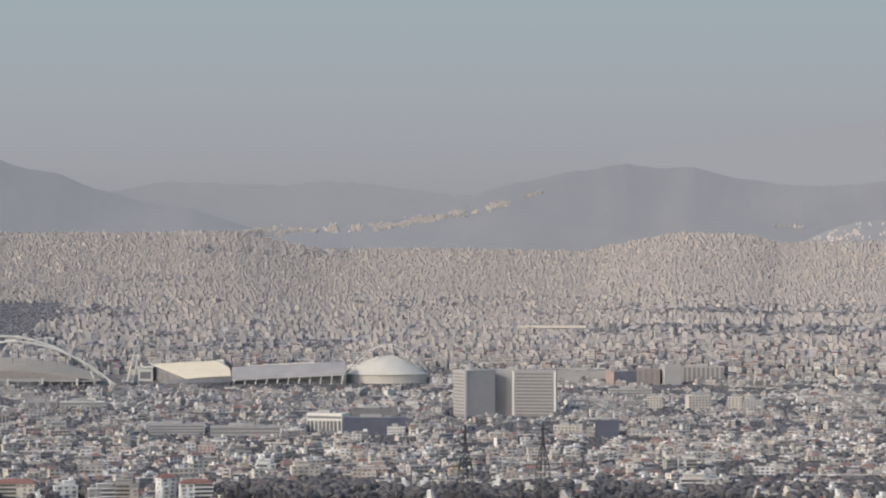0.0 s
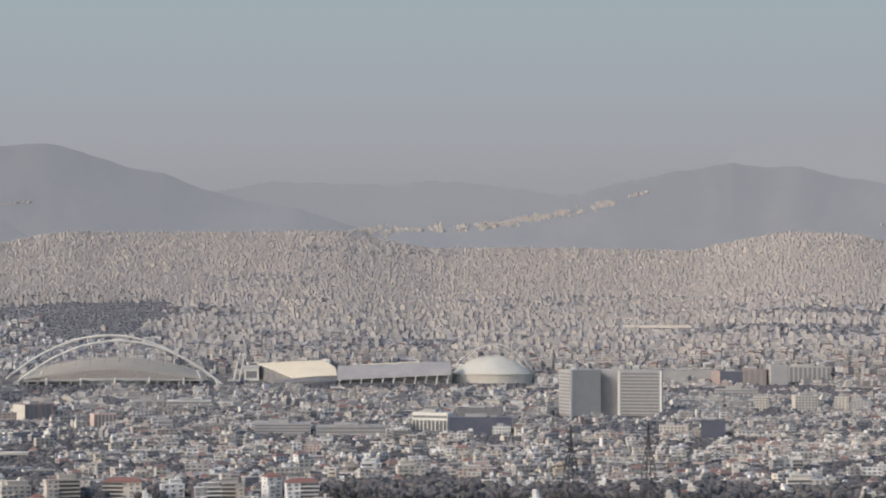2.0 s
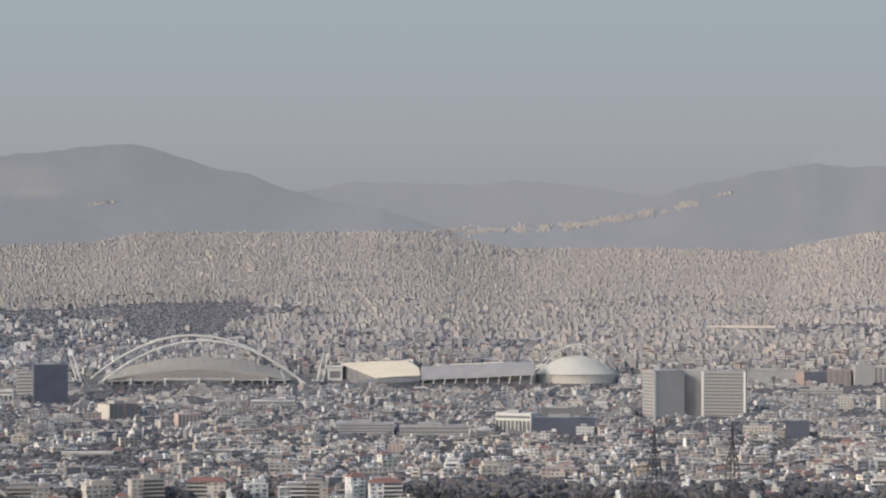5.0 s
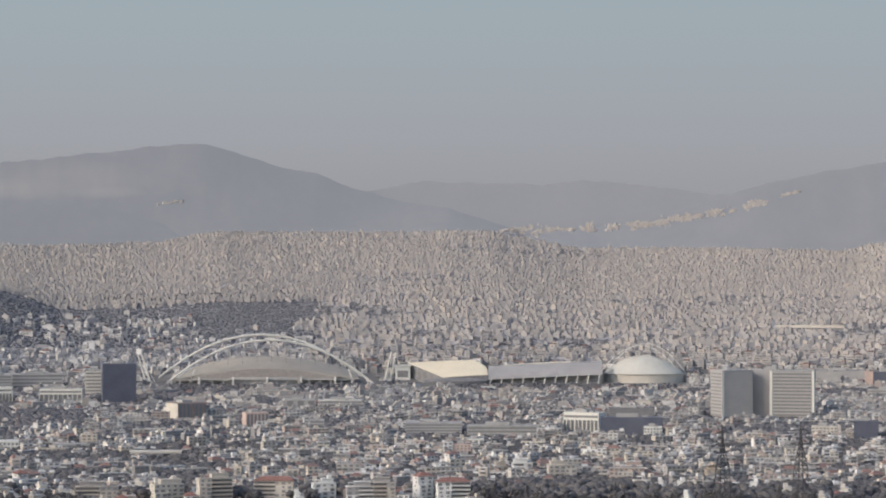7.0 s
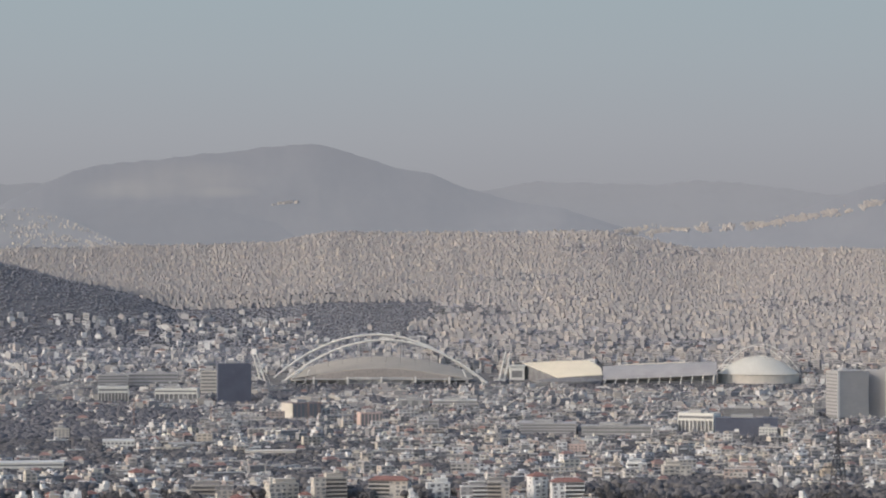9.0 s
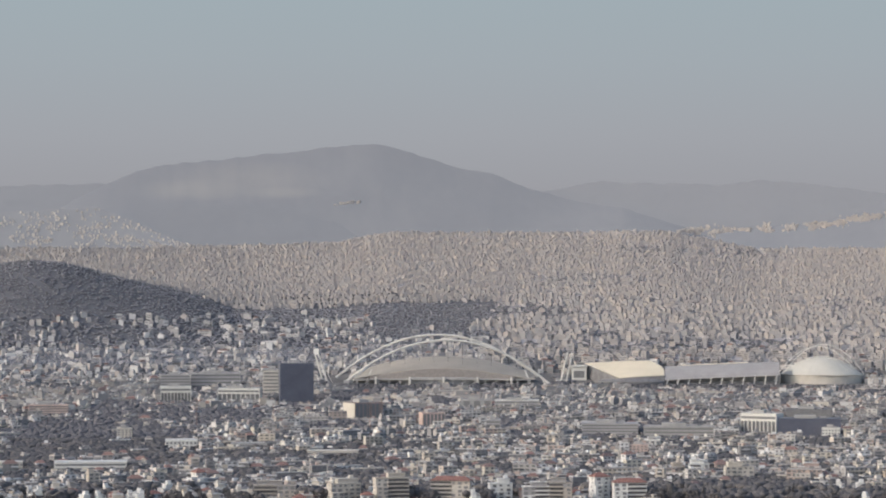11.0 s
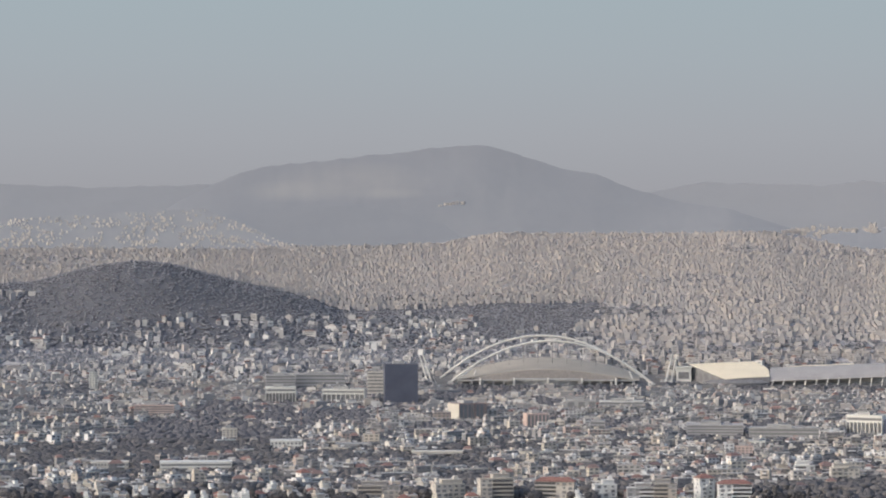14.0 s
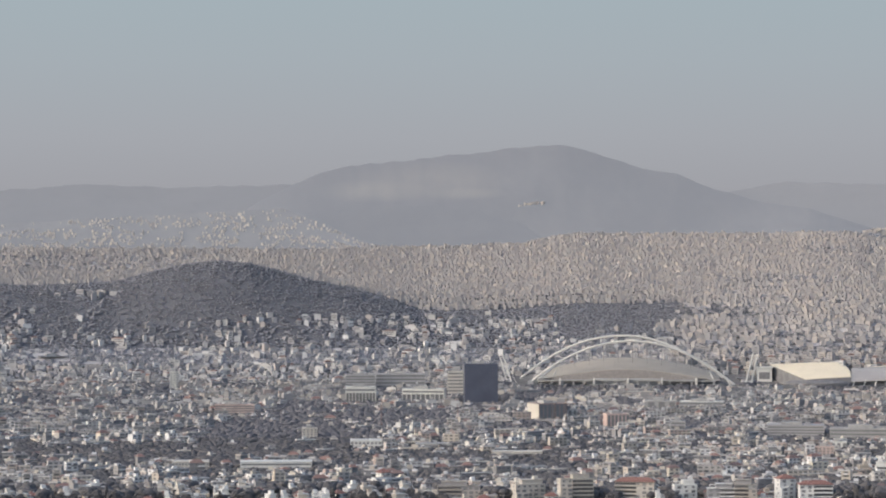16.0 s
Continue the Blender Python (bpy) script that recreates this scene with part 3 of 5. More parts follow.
def block(name, label, u0, u1, v_top, v_base, depth, wall, style="bands", floors=4, glass=None, turn=0.0, category="building", roof_box=0.35, cols=6, r=None, trim=None, group="", side=None):
    """A flat-roofed building between two bearings, with its windows, parapet and roof housing."""
    r = r or ground_r(v_base)
    uc = (u0 + u1) / 2
    m, X, Z = site(uc, r, turn)
    t = thing(name, label, category, m, group)
    seen = X(u1) - X(u0)
    a = abs(radians(turn))
    w = max(4.0, (seen - depth * math.sin(a)) / math.cos(a)) / 2
    h = Z(v_top)
    glass, trim = glass or m_band_glass, trim or wall
    off = 0.5 * depth
    y0, y1 = -off, off
    body = part("wall", bm_box(-w, w, y0, y1, -0.5, h - 0.6, 0.15), wall, t)
    part("parapet", bm_box(-w - 0.15, w + 0.15, y0 - 0.15, y1 + 0.15, h - 0.597, h, 0.1), trim, t)
    if roof_box:
        k = w * roof_box
        part("roof_housing", bm_box(-k * 1.4, k * 0.6, -off * 0.5, off * 0.6, h, h + 3.0, 0.1), m_concrete, t)
        part("roof_plant", bm_box(k * 0.9, k * 1.5, -off * 0.3, off * 0.2, h, h + 1.6, 0.1), m_zinc, t)
    fh = (h - 1.0) / floors
    if style == "bands":
        for i in range(floors):
            z = i * fh + fh * 0.35
            part("window", bm_box(-w + 0.8, w - 0.8, y0 - 0.12, y0 + 0.05, z, z + fh * 0.45), glass, body)
            part("window", bm_box(-w - 0.12, -w + 0.05, y0 + 0.8, y1 - 0.8, z, z + fh * 0.45), glass, body)
            part("window", bm_box(w - 0.05, w + 0.12, y0 + 0.8, y1 - 0.8, z, z + fh * 0.45), glass, body)
    elif style == "grid":
        cw = 2 * w / cols
        for i in range(floors):
            for c in range(cols):
                z, x = i * fh + fh * 0.3, -w + c * cw
                part("window", bm_box(x + cw * 0.22, x + cw * 0.78, y0 - 0.12, y0 + 0.05, z, z + fh * 0.5), glass, body)
    elif style == "columns":
        # no hollow here: a grey panel stands in for the loggia's shade
        part("window", bm_box(-w + 0.8, w - 0.8, y0 - 0.1, y0 + 0.05, 0.5, h * 0.62), glass, body, "flat dark panel painting a loggia's shade")
        for c in range(cols + 1):
            x = -w + c * 2 * w / cols
            part("column", bm_box(x - 0.45, x + 0.45, y0 - 1.6, y0 - 0.11, 0, h * 0.66, 0.1), trim, t)
        part("window", bm_box(-w + 0.8, w - 0.8, y0 - 0.1, y0 + 0.05, h * 0.74, h * 0.86), glass, body)
    elif style == "piers":
        cw = 2 * w / cols
        for c in range(cols):
            x = -w + c * cw
            part("window", bm_box(x + cw * 0.3, x + cw * 0.9, y0 - 0.1, y0 + 0.05, 1.0, h - 1.6), glass, body)
    elif style == "curtain":
        for i in range(floors + 1):
            z = i * fh
            part("spandrel", bm_box(-w - 0.06, w + 0.06, y0 - 0.08, y1, z, z + 0.35), m_black_glass, body)
        for c in range(cols + 1):
            x = -w + c * 2 * w / cols
            part("mullion", bm_box(x - 0.1, x + 0.1, y0 - 0.16, y0 - 0.09, 0, h - 0.7), m_black_glass, body)
    if side:
        part("end_wall", bm_box(-w - 0.25, -w - 0.13, y0 + 0.2, y1 - 0.2, 0, h - 0.8), side, t, "pale end wall")
    ro = 2 + depth * 0.6
    keep(u0 - 3, u1 + 3, r - ro - (55 if r < R_PLAIN else 4), r + ro, r - ro - 5)
    return t


def build_twin_towers():
    r = ground_r(300)
    keep(572, 766, r - 75, r + 60, r - 30)
    for side in (0, 1):
        ua, ub = ((580, 658), (688, 766))[side]
        m, X, Z = site((ua + ub) / 2, r, (25, -6)[side])
        t = thing("office_tower", ("grey slab tower with a striped side and blank front", "grey slab tower with horizontal window bands between white piers")[side], "tower", m, "twin office towers")
        h = Z(215)
        w, d = ((18.4, 33.0), (23.5, 26.0))[side]
        body = part("wall", bm_box(-w, w, -d / 2, d / 2, 3.5, h, 0.2), m_grey_clad, t)
        x0 = -w
        part("base", bm_box(x0 + 2, w - 2, -d / 2 + 2, d / 2 - 2, -0.5, 3.49), m_dark, t, "recessed dark ground storey")
        part("roof_slab", bm_box(x0 - 0.4, w + 0.4, -d / 2 - 0.4, d / 2 + 0.4, h, h + 1.2, 0.2), m_concrete, t)
        n = 13
        fh = (h - 4.5) / n
        for i in range(n):
            z = 4.2 + i * fh
            if side == 0:
                part("window", bm_box(x0 - 0.15, x0 + 0.05, -d / 2 + 1.5, d / 2 - 1.5, z, z + fh * 0.5), m_band_glass, body)
                part("panel", bm_box(x0 + 1, w - 1, -d / 2 - 0.1, -d / 2 + 0.05, z, z + fh * 0.86), m_panel, body)
            else:
                part("window", bm_box(x0 + 2.2, w - 2.2, -d / 2 - 0.1, -d / 2 + 0.05, z, z + fh * 0.5), m_band_glass, body)
                part("sill", bm_box(x0 + 2.2, w - 2.2, -d / 2 - 0.5, -d / 2 - 0.101, z - 0.35, z), m_grey_clad, body)
        for xs in ((x0, w) if side else (x0,)):
            part("pier", bm_box(xs - 1.3, xs + 1.3, -d / 2 - 0.8, -d / 2 - 0.502, -0.5, h + 0.5, 0.1), m_white, t, "white corner pier")
        if side == 0:
            part("antenna", bm_tube([(-6, 0, h + 1.2), (-6, 0, h + 9)], 0.4, 6), m_white, t)
            bm = bmesh.new()
            bmesh.ops.create_cone(bm, cap_ends=True, segments=14, radius1=6.0, radius2=2.0, depth=4.0, matrix=Matrix.Translation((-6, 0, h + 3.2)))
            part("roof_housing", bm, m_concrete, t)
        else:
            bm = bmesh.new()
            bmesh.ops.create_cone(bm, cap_ends=True, segments=14, radius1=4.0, radius2=3.2, depth=5.5, matrix=Matrix.Translation((x0 + 3, 0, h + 3.95)))
            part("roof_housing", bm, m_concrete, t)
    uc = (657 + 685) / 2
    m, X, Z = site(uc, r + 16)
    t = thing("tower_core", "dark grey stair core linking two office towers", "building", m)
    w = X(686) + 3
    part("wall", bm_box(-w, w, -8, 8, -0.5, Z(211.5), 0.2), m_grey_clad, t)
    part("shaft", bm_box(w * 0.2, w * 0.9, -9.5, -8.1, 0, Z(209), 0.2), m_grey_clad, t)


build_stadium()
build_masts()
build_halls()
build_twin_towers()
block("glass_tower", "dark glass office tower with flat roof", -492, -431, 202, 273, 26, m_black_glass, "curtain", 16, turn=4, category="tower", cols=12)
block("office_block", "terracotta-clad block with a pale end", -378, -308, 271, 303, 30, m_brown, "piers", 6, turn=25, cols=7, side=m_ivory)
block("office_block", "white office block with a tall columned loggia", 323, 398, 289, 325, 20, m_white, "columns", 4, turn=-22, cols=9)
block("office_block", "long dark glazed office block", 388, 498, 297, 329, 24, m_black_glass, "curtain", 6, cols=16)
block("office_block", "stepped dark office block behind a glazed wing", 403, 483, 281, 304, 24, m_dark, "bands", 5)
block("office_block", "small white building with window bands", 465, 497, 314, 331, 14, m_white, "grid", 3, cols=6)
block("office_block", "dark cube-shaped office block with glazed front", 833, 875, 301, 335, 24, m_black_glass, "curtain", 7, cols=8)
block("office_block", "cream building with square windows", 759, 804, 311, 329, 14, m_ivory, "grid", 3, cols=7)
block("long_office", "long low concrete office with window bands", 153, 276, 312, 333, 22, m_concrete, "bands", 3)
block("long_office", "low dark-roofed office with concrete ends", 43, 143, 307, 329, 30, m_grey_clad, "bands", 4)
block("office_block", "salmon-coloured apartment block with square windows", 126, 160, 345, 365, 12, m_pink, "grid", 4, cols=5)
block("office_block", "white framed building with dark openings", 153, 182, 336, 352, 12, m_white, "piers", 3, cols=3)
block("office_block", "dark red building beside a salmon block", 114, 134, 334, 347, 12, m_brown, "grid", 3, cols=4)
block("office_block", "pinkish office block with vertical piers", -245, -199, 289, 316, 20, m_pink, "piers", 5, turn=12, cols=6)
block("office_block", "grey framed block with a dark opening", -126, -100, 301, 325, 18, m_grey_clad, "columns", 4, cols=2)
block("office_block", "pale grey office with large dark bays", -171, -116, 266, 286, 24, m_concrete, "piers", 4, cols=3)
block("office_block", "grey office with white fins", -110, -32, 267, 287, 24, m_grey_clad, "columns", 4, cols=5, trim=m_white)
block("office_block", "white building with long window bands", -700, -647, 242, 271, 20, m_white, "columns", 4, cols=9)
block("office_block", "white curved office with tall pillars", -600, -522, 246, 271, 20, m_white, "columns", 4, cols=9, turn=-8)
block("office_block", "pale grey office with window bands", -647, -560, 219, 245, 26, m_grey_clad, "bands", 4)
block("office_block", "grey tower block with blank end", -700, -648, 221, 247, 20, m_grey_clad, "bands", 5)
block("office_block", "cream office with banded windows", -520, -492, 215, 259, 18, m_ivory, "bands", 7)
block("tower_block", "plain grey tower block on the slope", -1243, -1190, 186, 229, 26, m_grey_clad, "bands", 9, turn=14)
block("tower_block", "slim white tower block among houses", -1010, -995, 215, 247, 12, m_white, "grid", 8, cols=3)
block("tower_block", "cream tower block among low houses", -1149, -1131, 205, 231, 14, m_ivory, "grid", 6, cols=3)
block("apartment_house", "cream pair of narrow apartment houses", -777, -750, 315, 337, 10, m_ivory, "grid", 5, cols=4)
block("long_office", "brown-grey long block with window bands", -931, -862, 273, 295, 16, m_pink, "bands", 5)
block("warehouse", "long low white warehouse with window bands", -886, -760, 373, 389, 24, m_white, "bands", 2, roof_box=0)
block("warehouse", "low white hall among trees", -1006, -941, 372, 387, 22, m_ivory, "grid", 2, cols=12, roof_box=0)
block("warehouse", "low hall with a pale roof among trees", -692, -636, 336, 352, 26, m_white, "grid", 2, cols=8, roof_box=0)
block("warehouse", "long flat hall with a pale roof", -577, -512, 342, 352, 20, m_concrete, "bands", 1, roof_box=0)
block("warehouse", "long flat hall with a dull roof", -442, -352, 356, 367, 20, m_ivory, "bands", 1, roof_box=0)
block("mall_block", "brown-grey shopping centre block", 906, 947, 211, 240, 40, m_brown, "piers", 4, cols=4, r=4150)
block("mall_block", "tall grey windowless shopping centre block", 946, 985, 202, 240, 40, m_grey_clad, "blank", 4, r=4140, turn=10)
block("mall_block", "dark glazed shopping centre hall", 866, 908, 215, 240, 40, m_black_glass, "curtain", 4, r=4155, cols=8)
block("mall_block", "terracotta end wall of a shopping centre", 851, 866, 214, 238, 30, m_pink, "blank", 4, r=4160)
block("mall_block", "long pale-roofed hall beside a shopping centre", 764, 854, 213, 229, 50, m_zinc, "blank", 3, r=4240)
block("mall_block", "grey rounded block beside a hall", 784, 806, 215, 241, 26, m_concrete, "blank", 4, r=4140)
block("long_office", "long white office with dark bays", 986, 1059, 206, 227, 20, m_panel, "piers", 4, r=4230, cols=9)
block("apartment_block", "cream apartment block with square windows", 924, 950, 259, 287, 16, m_ivory, "grid", 6, cols=5)
block("apartment_block", "pale yellow apartment block", 991, 1037, 257, 287, 18, m_ivory, "grid", 6, cols=7, turn=14)
block("apartment_block", "cream apartment slab with square windows", 1066, 1091, 259, 286, 16, m_ivory, "grid", 6, cols=4)
block("apartment_block", "grey apartment slab with square windows", 1093, 1129, 265, 287, 18, m_grey_clad, "grid", 5, cols=6)
block("long_office", "pale long office among trees", 856, 933, 246, 261, 20, m_concrete, "bands", 3)
block("long_hall_far", "long pale hall far across the city", 695, 816, 134, 137, 14, m_ivory, "blank", 1, r=4512, roof_box=0)


# ---- woods and free ground, by bearing, dip and half extents ----
WOODS = [
    (-800, 325, 170, 34, 0.96), (-1050, 353, 300, 16, 0.97), (-740, 285, 110, 19, 0.95), (-580, 293, 80, 17, 0.95), (-600, 363, 180, 14, 0.94), (-380, 375, 100, 8, 0.9), (-330, 251, 70, 7, 0.95),
    (-300, 374, 50, 12, 0.5), (20, 259, 60, 8, 0.6), (330, 427, 170, 26, 0.95), (-240, 419, 14, 22, 0.9), (340, 397, 70, 10, 0.8),
    (820, 432, 330, 20, 0.85), (1100, 427, 300, 12, 0.8), (170, 311, 25, 12, 0.9), (-380, 310, 60, 13, 0.92), (960, 246, 230, 9, 0.92), (690, 316, 100, 13, 0.85),
    (-1000, 287, 60, 9, 0.8), (120, 281, 30, 6, 0.6), (-60, 334, 40, 14, 0.8), (490, 351, 30, 8, 0.5), (60, 394, 40, 14, 0.8), (-700, 429, 80, 10, 0.5),
    (-870, 395, 120, 8, 0.6), (-980, 262, 50, 6, 0.8), (480, 290, 40, 8, 0.8), (760, 345, 70, 6, 0.7), (-480, 330, 50, 8, 0.8), (-640, 305, 50, 10, 0.9), (-130, 384, 70, 10, 0.8),
]


def woodiness(u, v):
    v -= 12  # crowns rise above the ground that they stand on
    d = 0.28 + 0.62 * float(smooth(-0.10, 0.24, noise.noise((u * 0.010, v * 0.085, 1.7)) + 0.35 * noise.noise((u * 0.04, v * 0.2, 4.2))))
    for uc, vc, hu, hv, k in WOODS:
        q = ((u - uc) / hu) ** 2 + ((v - vc) / hv) ** 2
        if q < 1.3:
            d = max(d, k * min(1.0, (1.3 - q) / 0.4))
    return d


def blocked(u, r, pad=4):
    return any(a - pad < u < b + pad and c < r < d for a, b, c, d, e in KEEP)


def in_yard(u, r):
    """Free ground before a building, with nothing else standing there."""
    hit = [k for k in KEEP if k[0] - 6 < u < k[1] + 6 and k[2] < r < k[3]]
    return bool(hit) and all(r < k[4] for k in hit)


# ---- the city in the middle distance ----
def house_rows(out, roofs, u, r, w, d, floors, turn, z, detail, tiled):
    """Boxes for one house: body, parapet or tiled roof, roof housing, balcony bands and windows."""
    p = spot(u, r, z)
    a = -u / UNIT + turn
    ca, sa = math.cos(a), math.sin(a)

    def put(lx, ly, z0, bw, bd, bh, slot):
        # houses beyond 3000 switch to the walls muted for haze
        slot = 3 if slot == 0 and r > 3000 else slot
        out.append((p.x + lx * ca - ly * sa, p.y + lx * sa + ly * ca, z + z0, bw, bd, bh, a, slot))

    h = floors * 3.0
    put(0, 0, -1.0, w, d, h + 1.0, 0)
    if tiled and w < 13:
        roofs.append((p.x, p.y, z + h, w + 0.8, d + 0.8, 1.6 + 0.1 * w, a))
    else:
        put(0, 0, h, w + 0.3, d + 0.3, 0.45, 0)
        put(0, 0, h + 0.45, w - 0.5, d - 0.5, 0.06, 2)
        put(rng.uniform(-0.25, 0.25) * w, rng.uniform(-0.1, 0.3) * d, h + 0.45, rng.uniform(2.5, 4.5), rng.uniform(2.5, 4), rng.uniform(1.6, 2.8), 0)
        if rng.random() < 0.4:
            put(rng.uniform(-0.35, 0.35) * w, -0.2 * d, h + 0.45, 1.6, 0.9, 1.2, 1)
    if detail:
        n = max(1, int(w / 4))
        for i in range(floors):
            for c in range(n):
                x = -w / 2 + (c + 0.5) * w / n
                put(x, -d / 2, i * 3 + 0.9, w / n * rng.uniform(0.45, 0.75), 0.3, 1.5, 1)
            if rng.random() < 0.75 and i:
                bw = w * rng.choice([0.45, 0.6, 0.95])
                put(rng.choice([-1, 0, 1]) * (w - bw) / 2, -d / 2 - 0.7, i * 3 - 0.1, bw, 1.4, rng.choice([0.9, 1.0, 0.3]), 0)
            if r < 2750:
                put(-w / 2, rng.uniform(-0.2, 0.2) * d, i * 3 + 0.9, 0.3, d * 0.35, 1.3, 1)


def hip_roofs(name, rows, mat):
    a = np.asarray(rows, float)
    n = len(a)
    sx, sy, sz = np.array([-1, 1, 1, -1, -0.45, 0.45]) * 0.5, np.array([-1, -1, 1, 1, 0, 0]) * 0.5, np.array([0, 0, 0, 0, 1, 1.0])
    lx, ly = a[:, 3:4] * sx, a[:, 4:5] * sy
    c, s = np.cos(a[:, 6:7]), np.sin(a[:, 6:7])
    v = np.stack([a[:, 0:1] + lx * c - ly * s, a[:, 1:2] + lx * s + ly * c, a[:, 2:3] + a[:, 5:6] * sz], 2).reshape(-1, 3)
    t = np.array([[0, 1, 5], [0, 5, 4], [1, 2, 5], [2, 3, 4], [2, 4, 5], [3, 0, 4]])
    f = (t[None] + 6 * np.arange(n)[:, None, None]).reshape(-1)
    return quads_ob(name, v, f, np.zeros(n * 6, np.int32), [mat], 3)


def crown_template(seed, lumps):
    """Points and triangles of a crown made of uneven lumps round a unit height."""
    g = np.random.default_rng(seed)
    bm = bmesh.new()
    for k in range(lumps):
        a, q = g.uniform(0, math.tau), math.sqrt(g.uniform(0, 1))
        z = g.uniform(0.30, 0.72)
        wide = 0.42 * math.sin(math.pi * min(1, z * 0.9))
        s = g.uniform(0.22, 0.36)
        got = bmesh.ops.create_icosphere(bm, subdivisions=1, radius=1.0, matrix=Matrix.Translation((q * wide * math.cos(a), q * wide * math.sin(a), z)) @ Matrix.Diagonal((s, s, s * g.uniform(0.6, 0.9), 1)))
        for v in got["verts"]:
            v.co += Vector(g.normal(0, 0.035, 3))
    bm.verts.index_update()
    v = np.array([tuple(x.co) for x in bm.verts])
    f = np.array([[x.index for x in y.verts] for y in bm.faces])
    bm.free()
    return v, f


def crowns_ob(name, rows, mat, lumps, seed):
    """Many crowns in one mesh: rows of x, y, z, width, height, turn."""
    temps = [crown_template(seed + k, lumps) for k in range(5)]
    vs, fs, base = [], [], 0
    for i, (x, y, z, w, h, a) in enumerate(rows):
        v, f = temps[i % 5]
        c, s = math.cos(a), math.sin(a)
        vs.append(np.stack([x + w * (v[:, 0] * c - v[:, 1] * s), y + w * (v[:, 0] * s + v[:, 1] * c), z + h * v[:, 2]], 1))
        fs.append(f + base)
        base += len(v)
    f = np.concatenate(fs)
    ob = quads_ob(name, np.concatenate(vs), f.reshape(-1), np.zeros(len(f), np.int32), [mat], 3)
    ob.data.polygons.foreach_set("use_smooth", np.ones(len(f), bool))
    return ob


R_NEAR = 2330.0
houses, roofs, trees, mid_trees = [], [], [], []
r = R_NEAR
while r < 4235:
    v = EYE * UNIT / r
    step = (10.0 + 2.0 * rng.random()) / r * UNIT
    u = -1480 + step * rng.random()
    while u < 1480:
        uj, rj = u + rng.uniform(-0.2, 0.2) * step, r + rng.uniform(-5, 5)
        wood = woodiness(uj, v)
        # trees beyond 2950 get the foliage colour paled for haze
        grove = trees if r < 2950 else mid_trees
        if in_yard(uj, rj):
            if rng.random() < 0.85:
                h = rng.uniform(4.5, 7.5)
                grove.append((*spot(uj, rj, -0.15 * h), h * 1.3, h, rng.uniform(0, 6.28)))
        elif not blocked(uj, rj):
            if rng.random() < wood:
                for k in range(3):
                    h = rng.uniform(6.0, 8.5)
                    grove.append((*spot(uj + rng.uniform(-0.5, 0.5) * step, rj + rng.uniform(-6, 6), -0.2 * h), h * rng.uniform(1.3, 1.9), h, rng.uniform(0, 6.28)))
            else:
                big = rng.random() < 0.08
                fl = int(rng.choice([1, 1, 2, 2, 2, 2, 2, 3, 3, 4])) if wood < 0.45 else int(rng.choice([1, 2, 2]))
                house_rows(houses, roofs, uj, rj, rng.uniform(14, 30) if big else 5.5 + rng.gamma(2.0, 2.2), rng.uniform(6, 8.5), fl, 0.28 + 0.8 * noise.noise((uj * 0.006, rj * 0.006, 8.0)) + rng.choice([0, 0, 0, -0.35]) + rng.uniform(-0.06, 0.06), 0.0, r < 3450, rng.random() < (0.16 if r < 2600 else 0.06))
                if rng.random() < 0.35:
                    h = rng.uniform(3.5, 7)
                    grove.append((*spot(uj + 0.45 * step, rj - 5, -0.5), h, h, rng.uniform(0, 6.28)))
        u += step
    r += 11.5 + 2.0 * rng.random()
tagged(boxes_ob("city_houses", houses, [m_walls, m_glass_dark, m_roof_flat, m_mid_walls]), "dense plastered apartment houses with flat roofs and balconies", "houses", kind="stuff")
tagged(hip_roofs("tiled_roofs", roofs, m_roof_tile), "red tiled hip roofs on city houses", "roofs", kind="stuff")
tagged(crowns_ob("city_trees", trees, m_leaf, 6, 40), "dull green trees between the houses", "trees", kind="stuff")

tagged(crowns_ob("park_trees", mid_trees, m_leaf_mid, 4, 50), "haze-pale trees in parks and yards", "trees", kind="stuff")

# ---- suburb, wooded hill and far city on the rising ground ----
far, far_roofs, far_trees, hill_trees = [], [], [], []


def add_house(u, r, w, d, h, turn, slot, windows):
    """Boxes of a far house: body, window bands and now and then a roof housing or a tiled roof."""
    z = float(ground_height(u, r))
    p, a = spot(u, r, z), -u / UNIT + turn
    far.append((p.x, p.y, z - 3, w, d, h + 3, a, slot))
    if windows:
        for i in range(int(h / 3.0)):
            far.append((p.x + 0.5 * d * math.sin(a), p.y - 0.5 * d * math.cos(a), z + 0.9 + 3.0 * i, w * rng.uniform(0.45, 0.8), 0.4, 1.2, a, 1))
    if windows and rng.random() < 0.10:
        far_roofs.append((p.x, p.y, z + h, w + 0.6, d + 0.6, 2.2, a))
    elif rng.random() < 0.5:
        k = rng.uniform(-0.25, 0.25) * w
        far.append((p.x + k * math.cos(a), p.y + k * math.sin(a), z + h, w * rng.uniform(0.25, 0.5), d * 0.45, rng.uniform(1.2, 2.4), a, slot))


